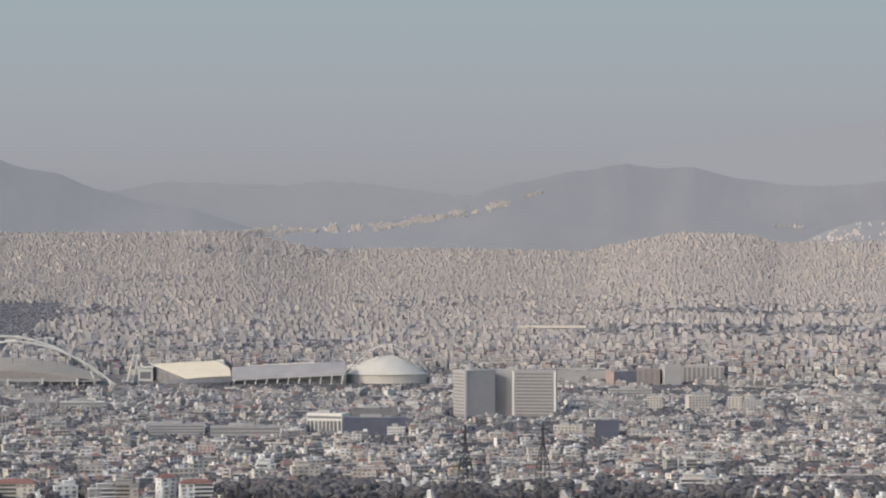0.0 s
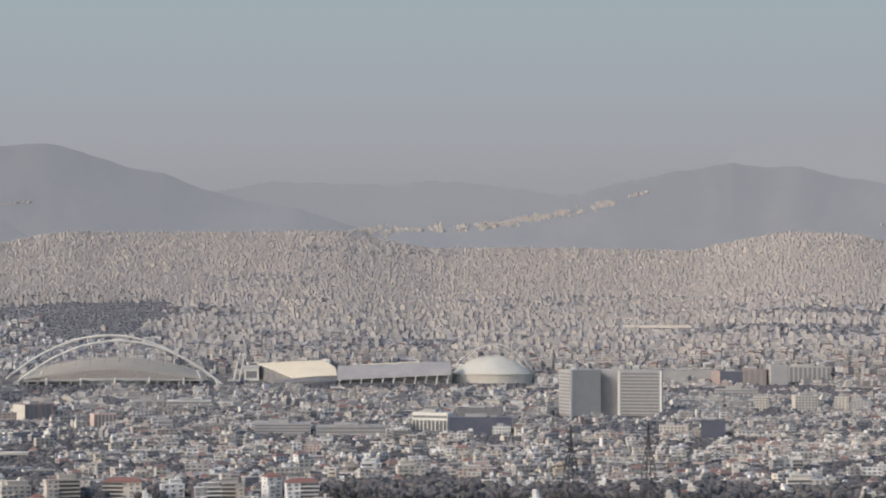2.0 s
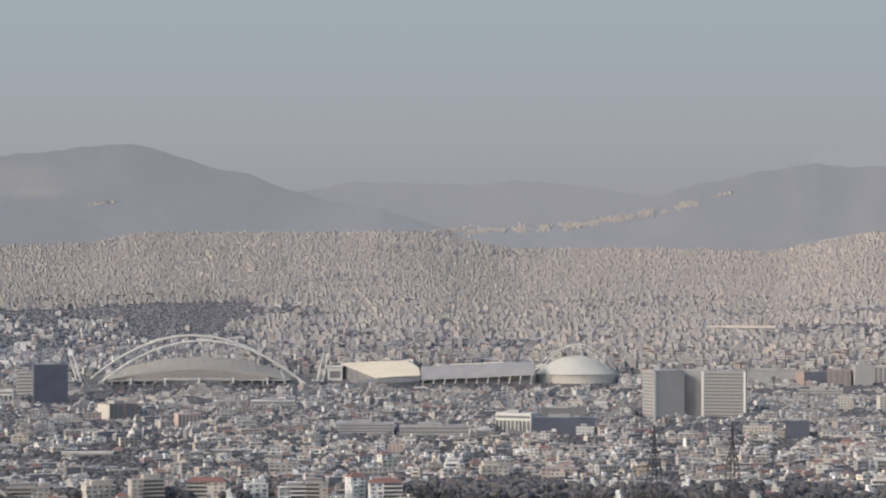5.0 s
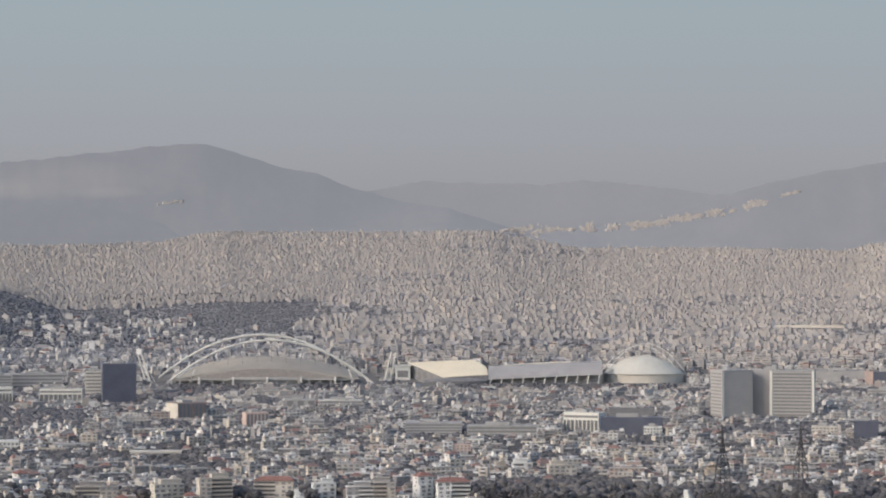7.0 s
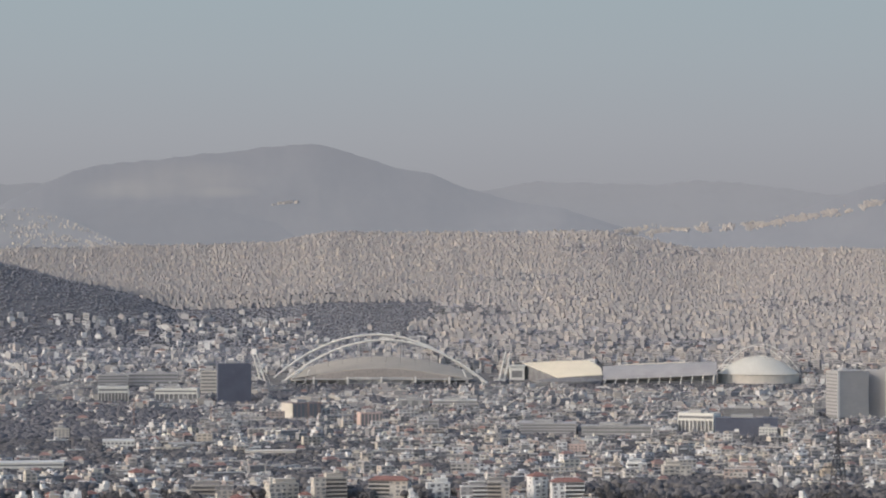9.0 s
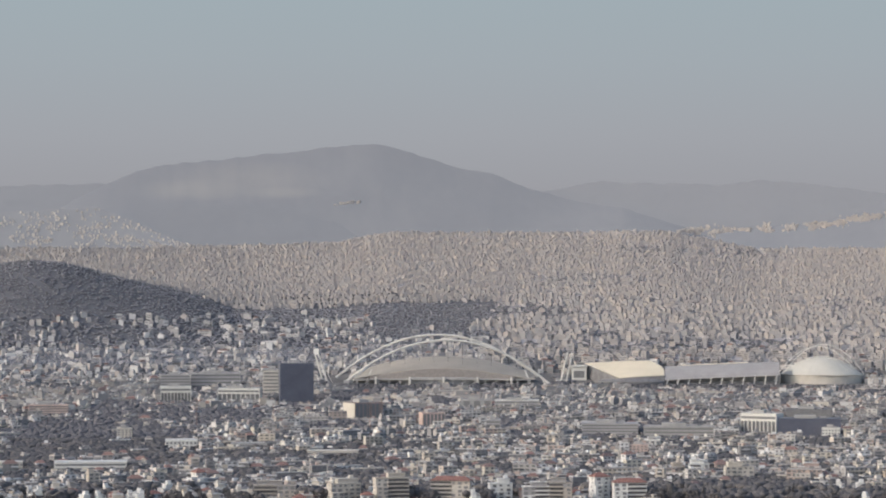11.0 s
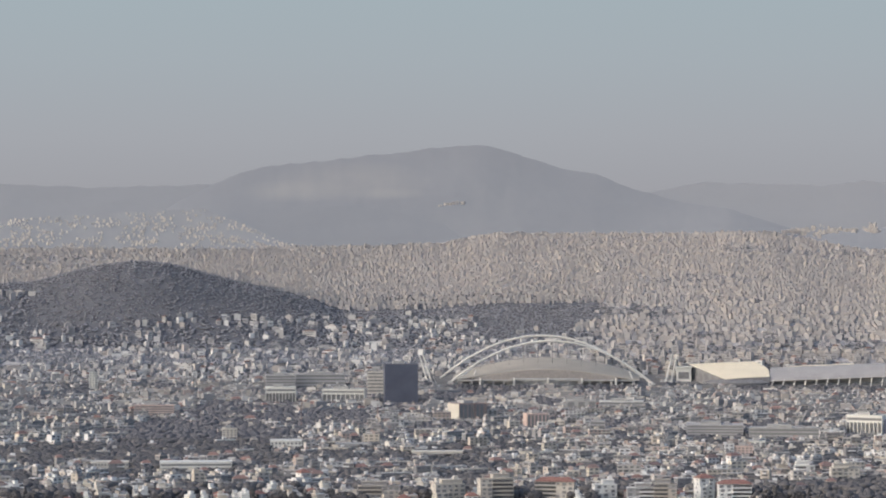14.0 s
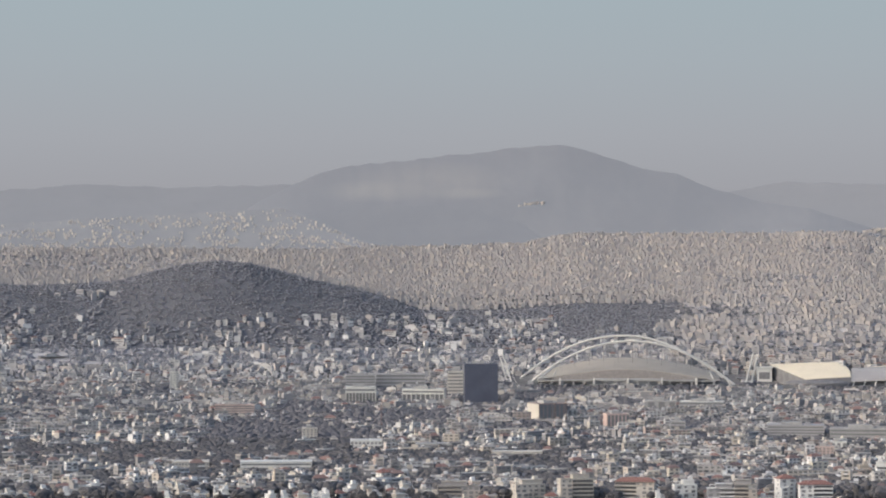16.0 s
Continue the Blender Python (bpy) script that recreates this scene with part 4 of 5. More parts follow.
# leafy suburb on the lower slopes, clustered along its streets
r = R_PLAIN - 12
while r < R_HILL + 20:
    step = 10.5 / r * UNIT
    u = -1480.0 + step * rng.random()
    while u < -100:
        uj, rj = u + rng.uniform(-0.3, 0.3) * step, r + rng.uniform(-3, 3)
        if is_suburb(uj, rj) and not blocked(uj, rj, 0):
            z = float(ground_height(uj, rj))
            v = (EYE - z) / rj * UNIT
            n = noise.noise((uj * 0.012, rj * 0.02, 3.0)) + 0.5 * noise.noise((uj * 0.035, rj * 0.06, 6.0))
            crest = float(np.interp(uj, HILL_U, HILL_V))
            lower = 119 + 10 * noise.noise((uj * 0.008, 2.0, 2.0)) + 0.06 * max(0.0, -uj - 850)
            p_house = 0.0
            if v > lower and not (uj > -318 + 50 * n and v < 152 + 16 * n):
                p_house = 0.55 if v > 205 else 0.10 + 0.40 * float(smooth(-0.2, 0.25, n))
                if 181 < v < 203 and -1210 < uj < -1010:
                    p_house = 0.04
            elif uj < -1090 and v > crest + 6:
                p_house = 0.30 * float(smooth(0.05, 0.25, n))
            if rng.random() < p_house:
                tall = 1.5 if rng.random() < 0.1 else 1.0
                add_house(uj, rj, 4.5 + rng.gamma(2.0, 2.0), rng.uniform(5, 8), rng.uniform(4.0, 6.5) * tall, rng.choice([-0.4, -0.2, 0.0, 0.15, 0.3, 0.5]), 3, rng.random() < 0.6)
            else:
                for k in range(3 if p_house else 6):
                    h = rng.uniform(3.0, 5.0) if p_house else rng.uniform(2.0, 3.0)
                    ut, rt = uj + rng.uniform(-0.6, 0.6) * step, rj + rng.uniform(-6, 6)
                    hill_trees.append((*spot(ut, rt, float(ground_height(ut, rt)) - 0.2 * h), h * rng.uniform(1.5, 2.2), h, rng.uniform(0, 6.28)))
        u += step
    r += 8.0
# far city, ever smaller towards the mountains
BELTS = ((-150, 20, 105, 7), (800, 1400, 138, 8), (850, 1400, 101, 7), (415, 655, 92, 5), (-44, 190, 47, 4), (-1300, -960, 11, 3), (-1300, -1000, 25, 3), (111, 230, -3, 5), (250, 420, 2, 4), (60, 260, 172, 3), (150, 420, 163, 4), (560, 900, 82, 2), (-871, -692, -9, 4))
r = R_PLAIN - 10
while r < R_FAR - 3:
    s = (r - R_PLAIN) / (R_FAR - R_PLAIN)
    size = 10.2 - 6.0 * min(1, max(0, s) * 1.5)
    step = size * 1.3 / r * UNIT
    u = -1480.0 + step * rng.random()
    while u < 1480:
        uj, rj = u + rng.uniform(-0.3, 0.3) * step, r + rng.uniform(-3, 3)
        if not (is_suburb(uj, rj) or blocked(uj, rj, 0)):
            z = float(ground_height(uj, rj))
            v = (EYE - z) / rj * UNIT
            n = noise.noise((uj * 0.012, rj * 0.02, 3.0))
            n2 = noise.noise((uj * 0.006, rj * 0.06, 9.0))
            p_house, p_tree = (0.86, 0.5) if rj < 4345 else (0.97, 0.0)
            if any(abs(v - 5 - vc - 4 * n) < hv + 2.5 and ua < uj < ub for ua, ub, vc, hv in BELTS):
                p_house, p_tree = (0.14, 0.95) if s < 0.5 else (0.5, 0.7)
            elif n2 > (-0.06 if s < 0.4 else 0.25) and s < 0.65:
                p_house, p_tree = 0.58, 0.75
            if rng.random() < p_house:
                h = size * rng.uniform(0.5, 0.95) * (1.5 if rng.random() < 0.1 else 1)
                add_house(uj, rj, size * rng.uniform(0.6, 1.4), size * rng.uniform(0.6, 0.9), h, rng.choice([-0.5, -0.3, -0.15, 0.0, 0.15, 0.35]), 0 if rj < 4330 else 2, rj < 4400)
            elif rng.random() < p_tree:
                for k in range(2):
                    h = 0.7 * size * rng.uniform(0.7, 1.1)
                    far_trees.append((*spot(uj + rng.uniform(-0.6, 0.6) * step, rj + rng.uniform(-3, 3), z - 0.25 * h), h * rng.uniform(1.8, 2.8), h, rng.uniform(0, 6.28)))
        u += step
    r += size * 1.25
# strings of houses that climb the mountains' flanks
for path, thick, count in ((((210, -31), (370, -34), (480, -43), (560, -59), (630, -69), (684, -83)), 8, 1500), (((704, -93), (741, -102)), 3, 24), (((1147, -43), (1226, -39)), 3, 50), (((-397, -78), (-347, -84)), 3, 26), (((-787, -21), (-712, -28)), 3, 40)):
    pu, pv = [q[0] for q in path], [q[1] for q in path]
    for i in range(count):
        uj = rng.uniform(pu[0], pu[-1])
        v = np.interp(uj, pu, pv) + rng.normal(0, 0.5) * thick * (0.75 + 0.9 * noise.noise((uj * 0.02, thick, 2.0)))
        if noise.noise((uj * 0.05, v * 0.12, 7.0)) < -0.12:
            continue
        rj = mountain_r(uj, v) - 1.0
        q = spot(uj, rj, height(v, rj))
        size = rng.uniform(1.6, 3.4)
        far.append((q.x, q.y, q.z - 2, size * rng.uniform(0.8, 1.3), size, size * rng.uniform(0.6, 0.9) + 2, -uj / UNIT + rng.uniform(-0.5, 0.3), 2))
for su, sv, start, count in SLOPES:
    for i in range(count):
        uj = rng.uniform(max(su[0], start), min(su[-1], 1480))
        top = float(np.interp(uj, su, sv))
        q = rng.random() ** 1.6
        if noise.noise((uj * 0.02, q * 4.0, 3.0)) + 0.5 * noise.noise((uj * 0.07, q * 9.0, 8.0)) < -0.05 or top > -8:
            continue
        v = 6 + (top + 2 - 6) * q
        rj = 4868 + 14 * q ** (1 / 0.8) - 0.6
        p, size = spot(uj, rj, height(v, rj)), rng.uniform(1.3, 3.0)
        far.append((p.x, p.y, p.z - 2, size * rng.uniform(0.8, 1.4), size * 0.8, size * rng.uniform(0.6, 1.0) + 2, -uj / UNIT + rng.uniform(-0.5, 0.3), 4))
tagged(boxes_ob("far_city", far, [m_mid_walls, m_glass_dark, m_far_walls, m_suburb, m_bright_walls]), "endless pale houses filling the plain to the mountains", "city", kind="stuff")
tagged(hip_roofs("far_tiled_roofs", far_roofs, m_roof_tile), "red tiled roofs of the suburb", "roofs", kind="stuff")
tagged(crowns_ob("hill_trees", hill_trees, m_leaf_hill, 3, 60), "haze-pale pine woods on the hill and between suburb houses", "trees", kind="stuff")
tagged(crowns_ob("street_trees", far_trees, m_leaf_far, 3, 70), "haze-pale trees in belts through the far city", "trees", kind="stuff")


# ---- near district: apartment houses, trees and pylons ----
def box_mesh(name, x0, x1, y0, y1, z0, z1, mat, bevel=0.0):
    bm = bm_box(x0, x1, y0, y1, z0, z1, bevel)
    me = bpy.data.meshes.new(name)
    bm.to_mesh(me)
    bm.free()
    me.materials.append(mat)
    return me


def shared(name, me, parent, x=0.0, y=0.0, z=0.0, turn=0.0):
    ob = new(name, me)
    ob.parent = parent
    ob.matrix_basis = pose(x, y, z, 0, 0, turn)
    return ob


ME_WINDOW = box_mesh("window", -1.0, 1.0, -0.06, 0.10, 0, 1.5, m_glass_dark)
ME_DOORWIN = box_mesh("window", -1.5, 1.5, -0.06, 0.10, 0, 2.1, m_glass_dark)
ME_TANK = box_mesh("water_heater", -0.9, 0.9, -0.4, 0.4, 0, 1.2, m_zinc, 0.1)


def balcony_mesh(w, mat):
    bm = bmesh.new()
    for x0, x1, y0, y1, z0, z1 in ((-w / 2, w / 2, -1.4, 0, -0.16, 0), (-w / 2, w / 2, -1.4, -1.3, 0, 0.95), (-w / 2, -w / 2 + 0.1, -1.3, 0, 0, 0.95), (w / 2 - 0.1, w / 2, -1.3, 0, 0, 0.95)):
        got = bmesh.ops.create_cube(bm, size=1.0)
        bmesh.ops.transform(bm, matrix=Matrix.Translation(((x0 + x1) / 2, (y0 + y1) / 2, (z0 + z1) / 2)) @ Matrix.Diagonal((x1 - x0, y1 - y0, z1 - z0, 1)), verts=got["verts"])
    me = bpy.data.meshes.new("balcony")
    bm.to_mesh(me)
    bm.free()
    me.materials.append(mat)
    return me


def hip_mesh(w, d, h):
    bm = bmesh.new()
    lo = [bm.verts.new(p) for p in ((-w / 2, -d / 2, 0), (w / 2, -d / 2, 0), (w / 2, d / 2, 0), (-w / 2, d / 2, 0))]
    eave = [bm.verts.new((*v.co.xy, 0.25)) for v in lo]
    k = max(0.0, w - d) / 2 + 0.8
    a, b = bm.verts.new((-k, 0, h)), bm.verts.new((k, 0, h))
    for i in range(4):
        bm.faces.new((lo[i], lo[(i + 1) % 4], eave[(i + 1) % 4], eave[i]))
    for f in ((eave[0], eave[1], b, a), (eave[1], eave[2], b), (eave[2], eave[3], a, b), (eave[3], eave[0], a), lo[::-1]):
        bm.faces.new(f)
    me = bpy.data.meshes.new("tiled_roof")
    bm.to_mesh(me)
    bm.free()
    me.materials.append(m_roof_red)
    return me


def apartment(label, floors, w, d, wall, trim, m, tiled=False, full=True, group="near apartment houses"):
    """An apartment house: main body, stepped wing and set-back top storey, with balconies, windows, roof slab or tiled roof."""
    t = thing("apartment_house", label, "house", m, group)
    g = random.Random(int(w * 37) + floors * 11 + len(label))
    fh = 3.05
    low = floors - 1 if floors > 2 and not tiled else floors
    h = low * fh
    side = g.choice((-1, 1))
    shared("wall", box_mesh("wall", -w / 2, w / 2, -d / 2, d / 2, -3.0, h, wall), t)
    top_w = 0.0
    if low < floors:
        top_w = w * g.uniform(0.5, 0.7)
        shared("top_storey", box_mesh("top_storey", -top_w / 2, top_w / 2, -d / 2 + 2.6, d / 2 - 0.4, 0, fh, wall), t, side * (w - top_w) * 0.3, 0, h + 0.3)
        shared("roof_slab", box_mesh("roof_slab", -top_w / 2 - 0.4, top_w / 2 + 0.4, -d / 2 + 1.6, d / 2, 0, 0.3, trim, 0.05), t, side * (w - top_w) * 0.3, 0, h + 0.303 + fh)
        shared("pergola", box_mesh("pergola", -w * 0.14, w * 0.14, -1.4, 1.4, 2.3, 2.5, trim), t, -side * w * 0.3, -d * 0.12, h + 0.3)
        for k in (-1, 1):
            shared("post", box_mesh("post", -0.12, 0.12, -0.12, 0.12, 0, 2.3, trim), t, -side * w * 0.3 + k * w * 0.12, -d * 0.12 - 1.2, h + 0.3)
    wing_w, wing_h = w * g.uniform(0.32, 0.45), max(1, low - g.choice((1, 2))) * fh - 0.2
    shared("wing", box_mesh("wing", -wing_w / 2, wing_w / 2, -2.4, 0, -3.0, wing_h, trim), t, -side * (w - wing_w) / 2, -d / 2)
    if tiled:
        shared("roof", hip_mesh(w + 1.2, d + 1.2, 0.22 * d + 0.8), t, 0, 0, h + 0.003)
        shared("chimney", box_mesh("chimney", -0.5, 0.5, -0.5, 0.5, 0, 2.6, trim), t, w * 0.22, 0.8, h + 0.5)
    else:
        shared("parapet", box_mesh("parapet", -w / 2 - 0.3, w / 2 + 0.3, -d / 2 - 0.5, d / 2 + 0.3, 0, 0.3, trim, 0.05), t, 0, 0, h)
        shared("stair_housing", box_mesh("stair_housing", -1.6, 1.6, -1.8, 1.8, 0, 2.4, wall, 0.05), t, side * w * 0.25, d * 0.15, (h + 0.6 + fh) if top_w else h + 0.3)
        shared("water_heater", ME_TANK, t, -side * w * 0.35, d * 0.25, h + 0.3, 20)
    n = max(2, int(w / 4.4))
    for i in range(low):
        z = i * fh
        for c in range(n):
            tall = g.random() < 0.5
            x = -w / 2 + (c + 0.5 + g.uniform(-0.12, 0.12)) * w / n
            front = -d / 2 - (2.4 if abs(x + side * (w - wing_w) / 2) < wing_w / 2 - 0.8 and z + 2.4 < wing_h else 0.0)
            shared("window", ME_DOORWIN if tall else ME_WINDOW, t, x, front, z + (0.25 if tall else 0.9))
        shared("window", ME_WINDOW, t, -w / 2, d * g.uniform(-0.25, 0.2), z + 0.9, -90)
        if i:
            bw = (w - wing_w - 0.3) * (1.0 if full else 0.55)
            key = (round(bw, 1), trim.name)
            if key not in BALCONIES:
                BALCONIES[key] = balcony_mesh(bw, trim)
            # flat dark panel: window band and painted shade of a deep balcony
            if full:
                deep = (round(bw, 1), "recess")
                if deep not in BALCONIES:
                    BALCONIES[deep] = box_mesh("recess", -bw / 2 + 0.3, bw / 2 - 0.3, -0.14, 0.05, 0.06, 2.5, m_recess_shade)
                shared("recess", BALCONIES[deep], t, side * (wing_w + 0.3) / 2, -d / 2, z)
            shared("balcony", BALCONIES[key], t, side * (wing_w + 0.3 + (0 if full else (i % 2 * 2 - 1) * (w - wing_w - bw) * 0.8)) / 2, -d / 2, z)
    return t


BALCONIES = {}


def plaster(name, c):
    return surface(name, [tuple(0.92 * q for q in c), c], scale=0.4, spread=0.12)


P_WHITE, P_CREAM, P_SAND, P_GREY, P_ROSE, P_OCHRE = plaster("white_plaster", (0.74, 0.72, 0.67)), plaster("cream_plaster", (0.60, 0.55, 0.475)), plaster("sand_plaster", (0.50, 0.445, 0.375)), plaster("grey_plaster", (0.38, 0.36, 0.345)), plaster("rose_plaster", (0.44, 0.345, 0.31)), plaster("ochre_plaster", (0.49, 0.415, 0.33))
DESIGNS = [
    ("white apartment house with full-width balconies and flat roof", 3, 10, 10, P_WHITE, P_WHITE, False, True),
    ("cream apartment house with staggered balconies", 3, 10, 10, P_CREAM, P_WHITE, False, False),
    ("sand-coloured apartment house with white balcony fronts", 3, 12, 10, P_SAND, P_WHITE, False, True),
    ("white two-storey house with red tiled hip roof", 2, 9, 8, P_WHITE, P_CREAM, True, False),
    ("grey plastered apartment house with flat roof", 3, 9, 9, P_GREY, P_SAND, False, False),
    ("rose plastered house with red tiled roof", 2, 9, 9, P_ROSE, P_WHITE, True, True),
    ("ochre apartment house with long balconies", 2, 11, 9, P_OCHRE, P_CREAM, False, True),
    ("low white house with flat roof", 2, 9, 9, P_WHITE, P_GREY, False, False),
    ("low sand-coloured house with flat roof", 2, 12, 9, P_SAND, P_SAND, False, False),
    ("narrow white apartment house with balconies", 3, 7, 9, P_WHITE, P_WHITE, False, True),
    ("small grey house with tiled roof", 1, 9, 8, P_GREY, P_GREY, True, False),
    ("low cream house with deep terrace", 2, 13, 10, P_CREAM, P_CREAM, False, True),
]
# houses known one by one: bearings of both ends, dips of top and foot
for u0, u1, v_top, v_base, label, wall, trim, tiled, full, turn in (
    (-326, -262, 399, 448, "tall cream apartment house with deep curved balconies", P_CREAM, P_SAND, False, True, 12),
    (-224, -151, 411, 445, "cream house with terraces and dark red tiled roof", P_SAND, P_CREAM, True, True, -8),
    (-123, -79, 411, 443, "white flat-roofed house with one dark bay", P_WHITE, P_WHITE, False, False, 10),
    (-63, -14, 411, 449, "grey apartment house with white balcony bands", P_GREY, P_WHITE, False, True, 6),
    (-14, 26, 409, 449, "grey apartment house with deep dark balconies", P_GREY, P_SAND, False, True, 0),
    (56, 93, 405, 445, "white gabled house with blank side wall", P_WHITE, P_WHITE, True, False, 24),
    (97, 158, 409, 448, "white stepped apartment house with red tiled roof", P_WHITE, P_WHITE, True, True, 8),
    (-407, -347, 411, 443, "cream stepped apartment house", P_CREAM, P_CREAM, False, False, 18),
    (-647, -620, 397, 421, "small white house with blank gable", P_WHITE, P_CREAM, True, False, 22),
    (-537, -462, 413, 439, "long grey apartment house with balcony bands", P_GREY, P_SAND, False, True, 0),
    (190, 225, 377, 404, "sand-coloured block with blank front", P_SAND, P_SAND, False, False, 16),
    (231, 268, 372, 405, "white apartment house with strong balcony bands", P_WHITE, P_WHITE, False, True, 6),
    (293, 346, 374, 409, "cream apartment house with vertical bays", P_CREAM, P_CREAM, False, False, 10),
    (423, 463, 379, 409, "apartment block with white horizontal bands", P_ROSE, P_WHITE, False, True, 2),
    (569, 597, 381, 409, "ochre apartment block with plain wall", P_OCHRE, P_OCHRE, False, False, 14),
    (493, 516, 375, 401, "plain grey apartment block", P_GREY, P_GREY, False, False, 10),
    (869, 915, 371, 393, "cream apartment house with long balconies", P_CREAM, P_CREAM, False, True, 4),
    (981, 1052, 397, 425, "cream terraced apartment house", P_CREAM, P_WHITE, False, True, 8),
    (978, 1012, 363, 395, "grey and white apartment house", P_WHITE, P_GREY, False, True, 6),
    (1136, 1180, 381, 405, "pale yellow apartment house", P_CREAM, P_WHITE, False, False, 12),
):
    r = ground_r(v_base)
    uc = (u0 + u1) / 2
    m, X, Z = site(uc, r, turn)
    a = abs(radians(turn))
    w = max(6.0, (X(u1) - X(u0) - 11 * math.sin(a)) / math.cos(a))
    apartment(label, max(2, round(Z(v_top) / 3.05)), w, 11, wall, trim, m, tiled, full)
    keep(u0 - 4, u1 + 4, r - 60, r + 14)

protos = [None] * len(DESIGNS)


def tree_proto(seed, tall):
    t = thing("tree", "dark green broad tree with uneven crown" if not tall else "slim dark cypress-like tree", "tree", None, "near trees")
    g = random.Random(seed)
    bm = bm_tube([(0, 0, -0.5), (0.1, 0.05, 1.6), (0.0, 0.1, 3.4)], [0.34, 0.26, 0.16], 7)
    for k in range(4):
        a = k * 1.6 + g.random()
        extra = bm_tube([(0, 0.05, 1.9 + 0.3 * k), (0.9 * math.cos(a), 0.9 * math.sin(a), 3.2 + 0.3 * k), (1.7 * math.cos(a), 1.7 * math.sin(a), 4.3 + 0.3 * k)], [0.15, 0.1, 0.05], 5)
        me = bpy.data.meshes.new("limb")
        extra.to_mesh(me)
        extra.free()
        bm.from_mesh(me)
        bpy.data.meshes.remove(me)
    part("trunk", bm, m_bark, t)
    bm = bmesh.new()
    for k in range(70):
        z = g.uniform(0.12, 1.0)
        wide = (2.9 if not tall else 1.0) * math.sin(math.pi * min(0.97, 0.15 + z * 0.85)) ** 0.7
        a, q = g.uniform(0, math.tau), math.sqrt(g.random())
        s = g.uniform(0.35, 0.8) * (1 if not tall else 0.7)
        got = bmesh.ops.create_icosphere(bm, subdivisions=1, radius=s, matrix=Matrix.Translation((q * wide * math.cos(a), q * wide * math.sin(a), 1.6 + z * (5.2 if not tall else 8.0))) @ Matrix.Diagonal((1.15, 1.15, 0.75, 1)))
        for v in got["verts"]:
            v.co += Vector((g.uniform(-1, 1), g.uniform(-1, 1), g.uniform(-1, 1))) * 0.25 * s
    part("crown", bm, m_leaf, t)
    return t


tree_protos = []
near_trees = []
made = made_trees = 0
r = 2205.0
while r < R_NEAR:
    v = EYE * UNIT / r
    step = 14.5 / r * UNIT
    u = -1480 + step * rng.random()
    while u < 1480:
        uj, rj = u + rng.uniform(-0.15, 0.15) * step, r + rng.uniform(-3, 3)
        if not blocked(uj, rj, 2):
            if rng.random() < woodiness(uj, v) + 0.05:
                for k in range(4):
                    p = spot(uj + rng.uniform(-0.5, 0.5) * step, rj + rng.uniform(-9, 9))
                    sc = rng.uniform(0.9, 1.7)
                    if made_trees < 260 and abs(uj) < 1420:
                        k2 = int(rng.random() < 0.15)
                        m = pose(p.x, p.y, -0.2, 0, 0, rng.uniform(0, 360)) @ Matrix.Diagonal((sc, sc, sc * rng.uniform(0.8, 1.1), 1))
                        kind = k2 * 3 + int(rng.integers(3))
                        while len(tree_protos) < 6:
                            tree_protos.append(None)
                        if tree_protos[kind] is None:
                            tree_protos[kind] = tree_proto(kind, k2 == 1)
                            tree_protos[kind].matrix_basis = m
                        else:
                            c = copy_thing(tree_protos[kind], Matrix())
                            c.matrix_basis = m
                        made_trees += 1
                    else:
                        near_trees.append((p.x, p.y, -1.5, 8 * sc, 8 * sc, rng.uniform(0, 6.28)))
            elif abs(uj) < 1440:
                k = int(rng.integers(len(DESIGNS)))
                label, fl, w, d, wall, trim, tiled, full = DESIGNS[k]
                p = spot(uj, rj)
                m = pose(p.x, p.y, 0, 0, 0, -math.degrees(uj / UNIT) + float(rng.choice([-14, 4, 12, 22, 32])) + rng.uniform(-6, 6))
                if protos[k] is None:
                    protos[k] = apartment(label, fl, w, d, wall, trim, m, tiled, full)
                else:
                    copy_thing(protos[k], m)
                made += 1
        u += step
    r += 23.0
if near_trees:
    tagged(crowns_ob("near_woods", near_trees, m_leaf, 9, 80), "dark trees in a thicket below the houses", "trees", kind="stuff")


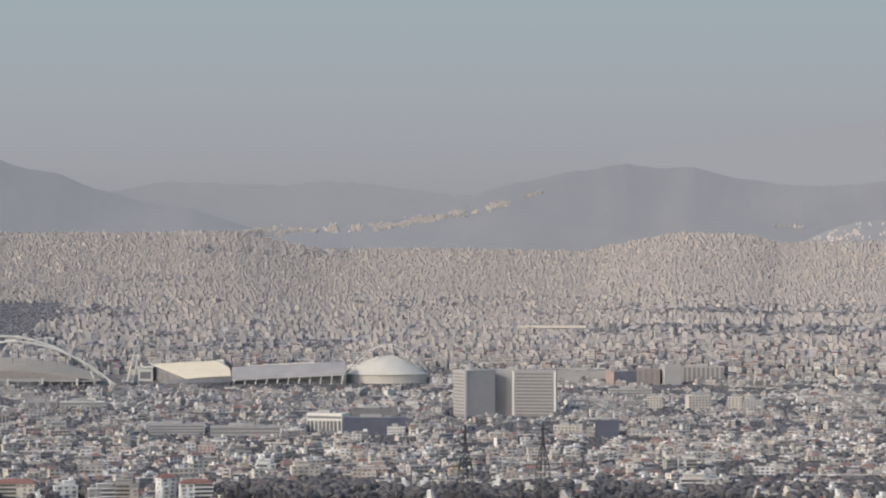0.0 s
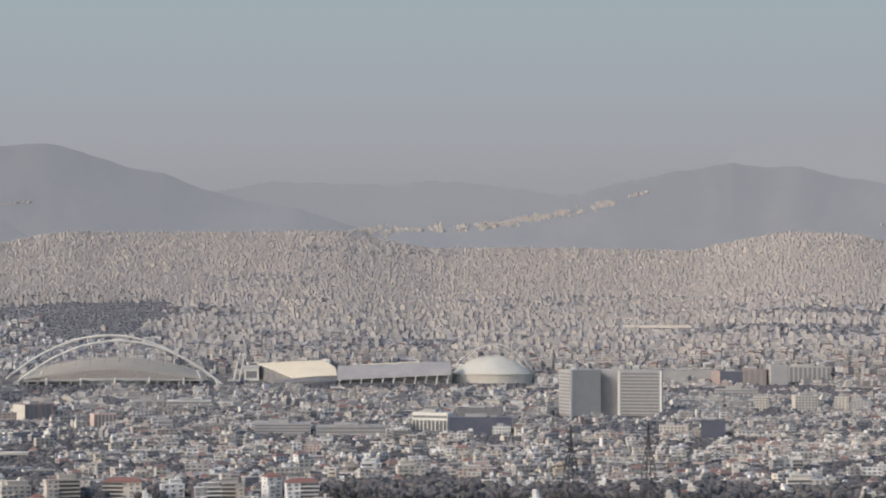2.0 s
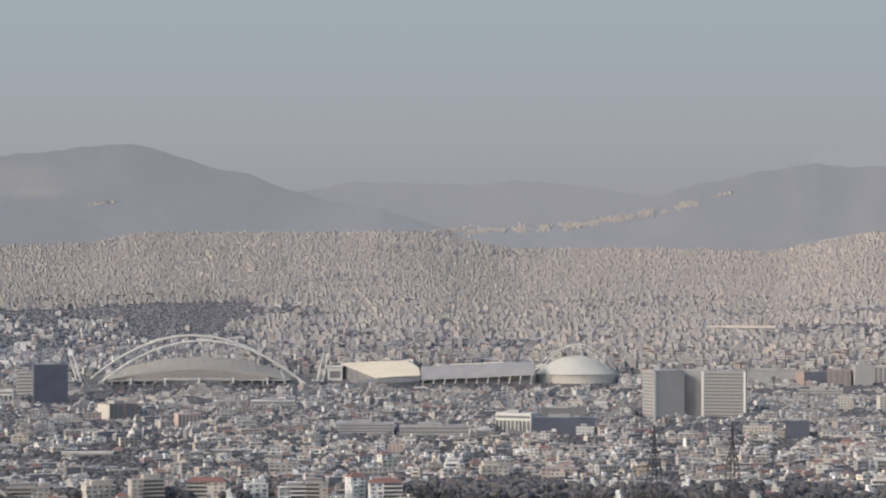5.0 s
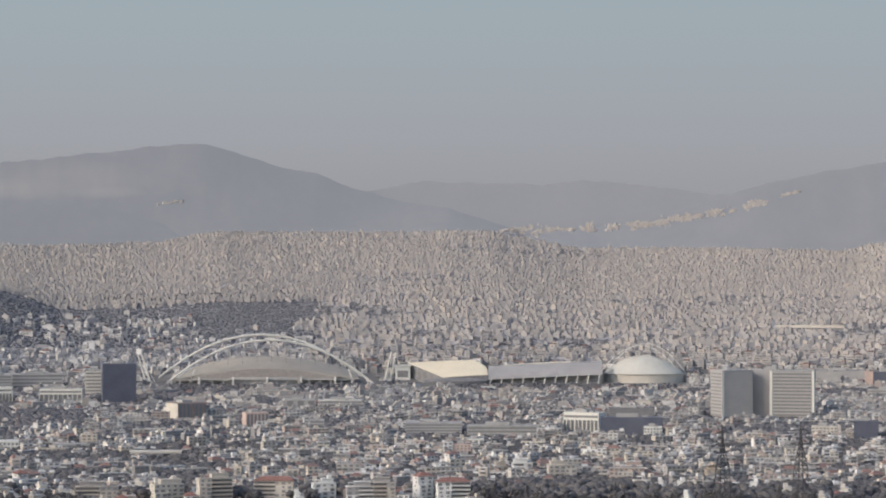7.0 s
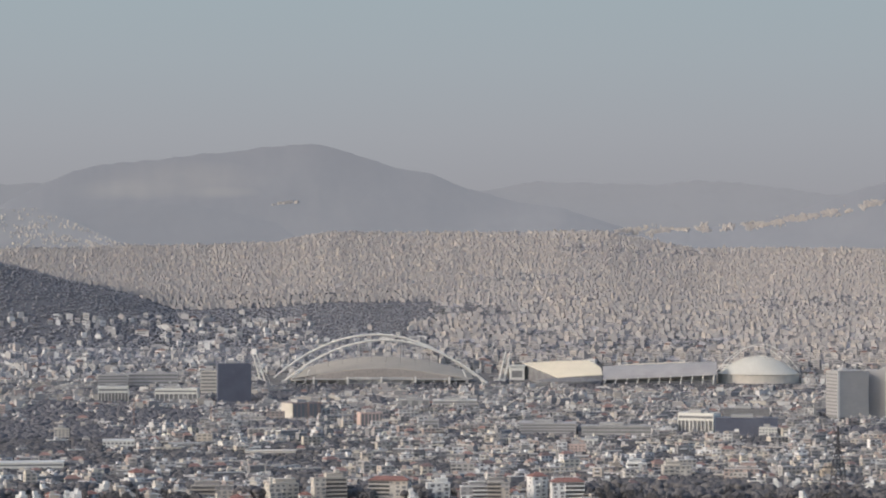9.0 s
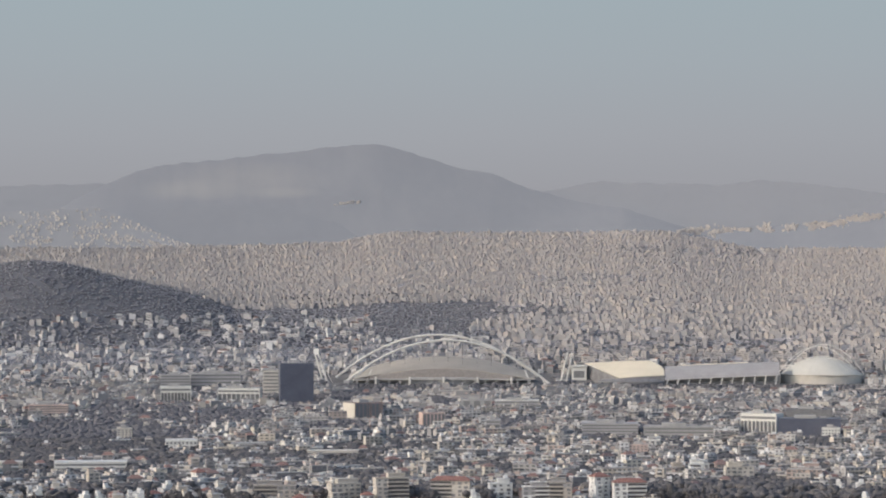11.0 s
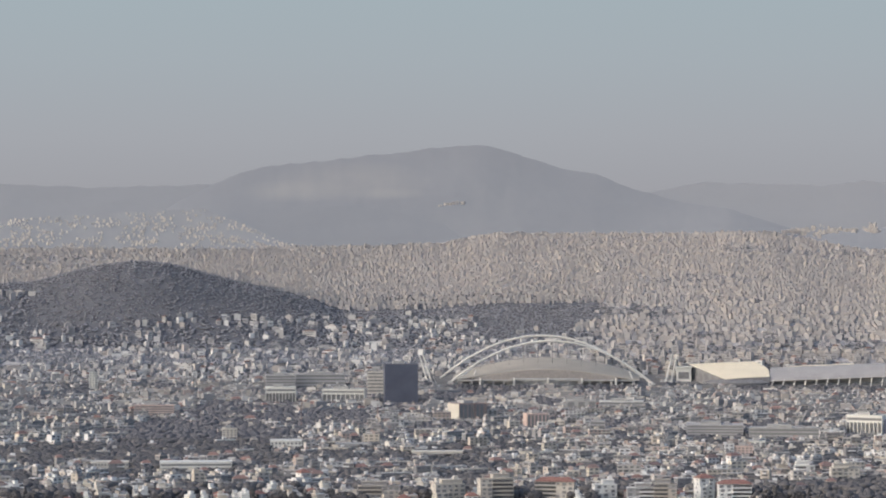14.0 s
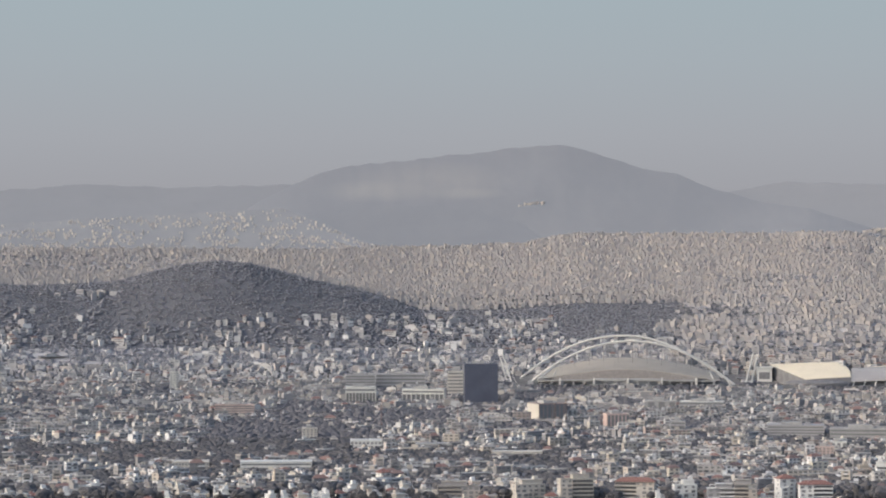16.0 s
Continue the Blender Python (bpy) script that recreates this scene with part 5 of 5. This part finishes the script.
def build_pylon(u, v_top, r, turn):
    m, X, Z = site(u, r, turn)
    t = thing("pylon", "dark lattice power pylon with crossarms", "pylon", m, "power pylons")
    h = Z(v_top)

    def half(z):
        return 4.8 - 1.2 * z / (h * 0.5) if z < h * 0.5 else max(0.35, 3.6 - 2.8 * (z - h * 0.5) / (h * 0.25)) if z < h * 0.75 else 0.8 - 0.5 * (z - h * 0.75) / (h * 0.25)

    levels = [h * q for q in (0, 0.14, 0.27, 0.38, 0.48, 0.57, 0.65, 0.72, 0.79, 0.86, 0.93, 1.0)]
    corners = ((-1, -1), (1, -1), (1, 1), (-1, 1))
    for cx, cy in corners:
        part("leg", bm_tube([(cx * half(z), cy * half(z), z) for z in levels], 0.30, 4), m_steel, t)
    for a, b in zip(levels, levels[1:]):
        for i in range(4):
            (ax, ay), (bx, by) = corners[i], corners[(i + 1) % 4]
            part("brace", bm_tube([(ax * half(a), ay * half(a), a), (bx * half(b), by * half(b), b)], 0.2, 4), m_steel, t)
            part("brace", bm_tube([(bx * half(a), by * half(a), a), (ax * half(b), ay * half(b), b)], 0.2, 4), m_steel, t)
    for z, reach in ((h * 0.5, 17.0), (h * 0.75, 9.0), (h * 0.9, 6.0)):
        arm = part("crossarm", bm_tube([(-reach, 0, z), (0, 0, z + 1.6), (reach, 0, z)], 0.2, 4), m_steel, t)
        part("chord", bm_tube([(-reach, 0, z), (reach, 0, z)], 0.18, 4), m_steel, arm)
        for s in (-1, 1):
            part("insulator", bm_tube([(s * reach * 0.96, 0, z), (s * reach * 0.96, 0, z - 2.6)], 0.22, 5), m_dark, arm)
    for s in (-1, 1):
        part("earth_wire_arm", bm_tube([(0, 0, h - 7.5), (s * 5.5, 0, h + 0.5)], [0.3, 0.16], 4), m_steel, t)


build_pylon(603, 311, 2195, 28)
build_pylon(740, 305, 2195, 28)


# ---- slim masts on the building sites and a roof aerial ----
for u, v_top, v_base, mat, label in ((-637, 259, 319, m_crane, "slim red oxide lattice mast with a pale cab"), (-502, 272, 311, m_crane, "slim red oxide lattice mast"), (-331, 267, 323, m_crane, "slim red oxide lattice mast beside a terracotta block"),
                                     (-311, 259, 316, m_crane, "slim red oxide lattice mast"), (-248, 281, 319, m_crane, "slim red oxide lattice mast"), (-1002, 191, 249, m_white, "tall white aerial mast behind a tower block")):
    m, X, Z = site(u, ground_r(v_base) if v_base != 249 else ground_r(v_base) + 25)
    t = thing("lattice_mast", label + ("" if "with" in label or "beside" in label or "tall" in label else " over the houses"), "mast", m, "slim masts")
    h = Z(v_top)
    for cx, cy in ((-0.6, -0.6), (0.6, -0.6), (0.6, 0.6), (-0.6, 0.6)):
        part("leg", bm_tube([(cx, cy, 0), (cx, cy, h)], 0.16, 4), mat, t)
    n = max(4, int(h / 3))
    for i in range(n):
        z0, z1, s = h * i / n, h * (i + 1) / n, 0.6 if i % 2 else -0.6
        part("brace", bm_tube([(-s, -0.6, z0), (s, -0.6, z1)], 0.1, 4), mat, t)
        part("brace", bm_tube([(-0.6, s, z0), (-0.6, -s, z1)], 0.1, 4), mat, t)
    part("cab", bm_box(-1.1, 1.1, -1.1, 1.1, h - 2.4, h, 0.15), m_concrete if mat is m_crane else mat, t)
    part("base", bm_box(-1.6, 1.6, -1.6, 1.6, -0.4, 0.8, 0.1), m_concrete, t)
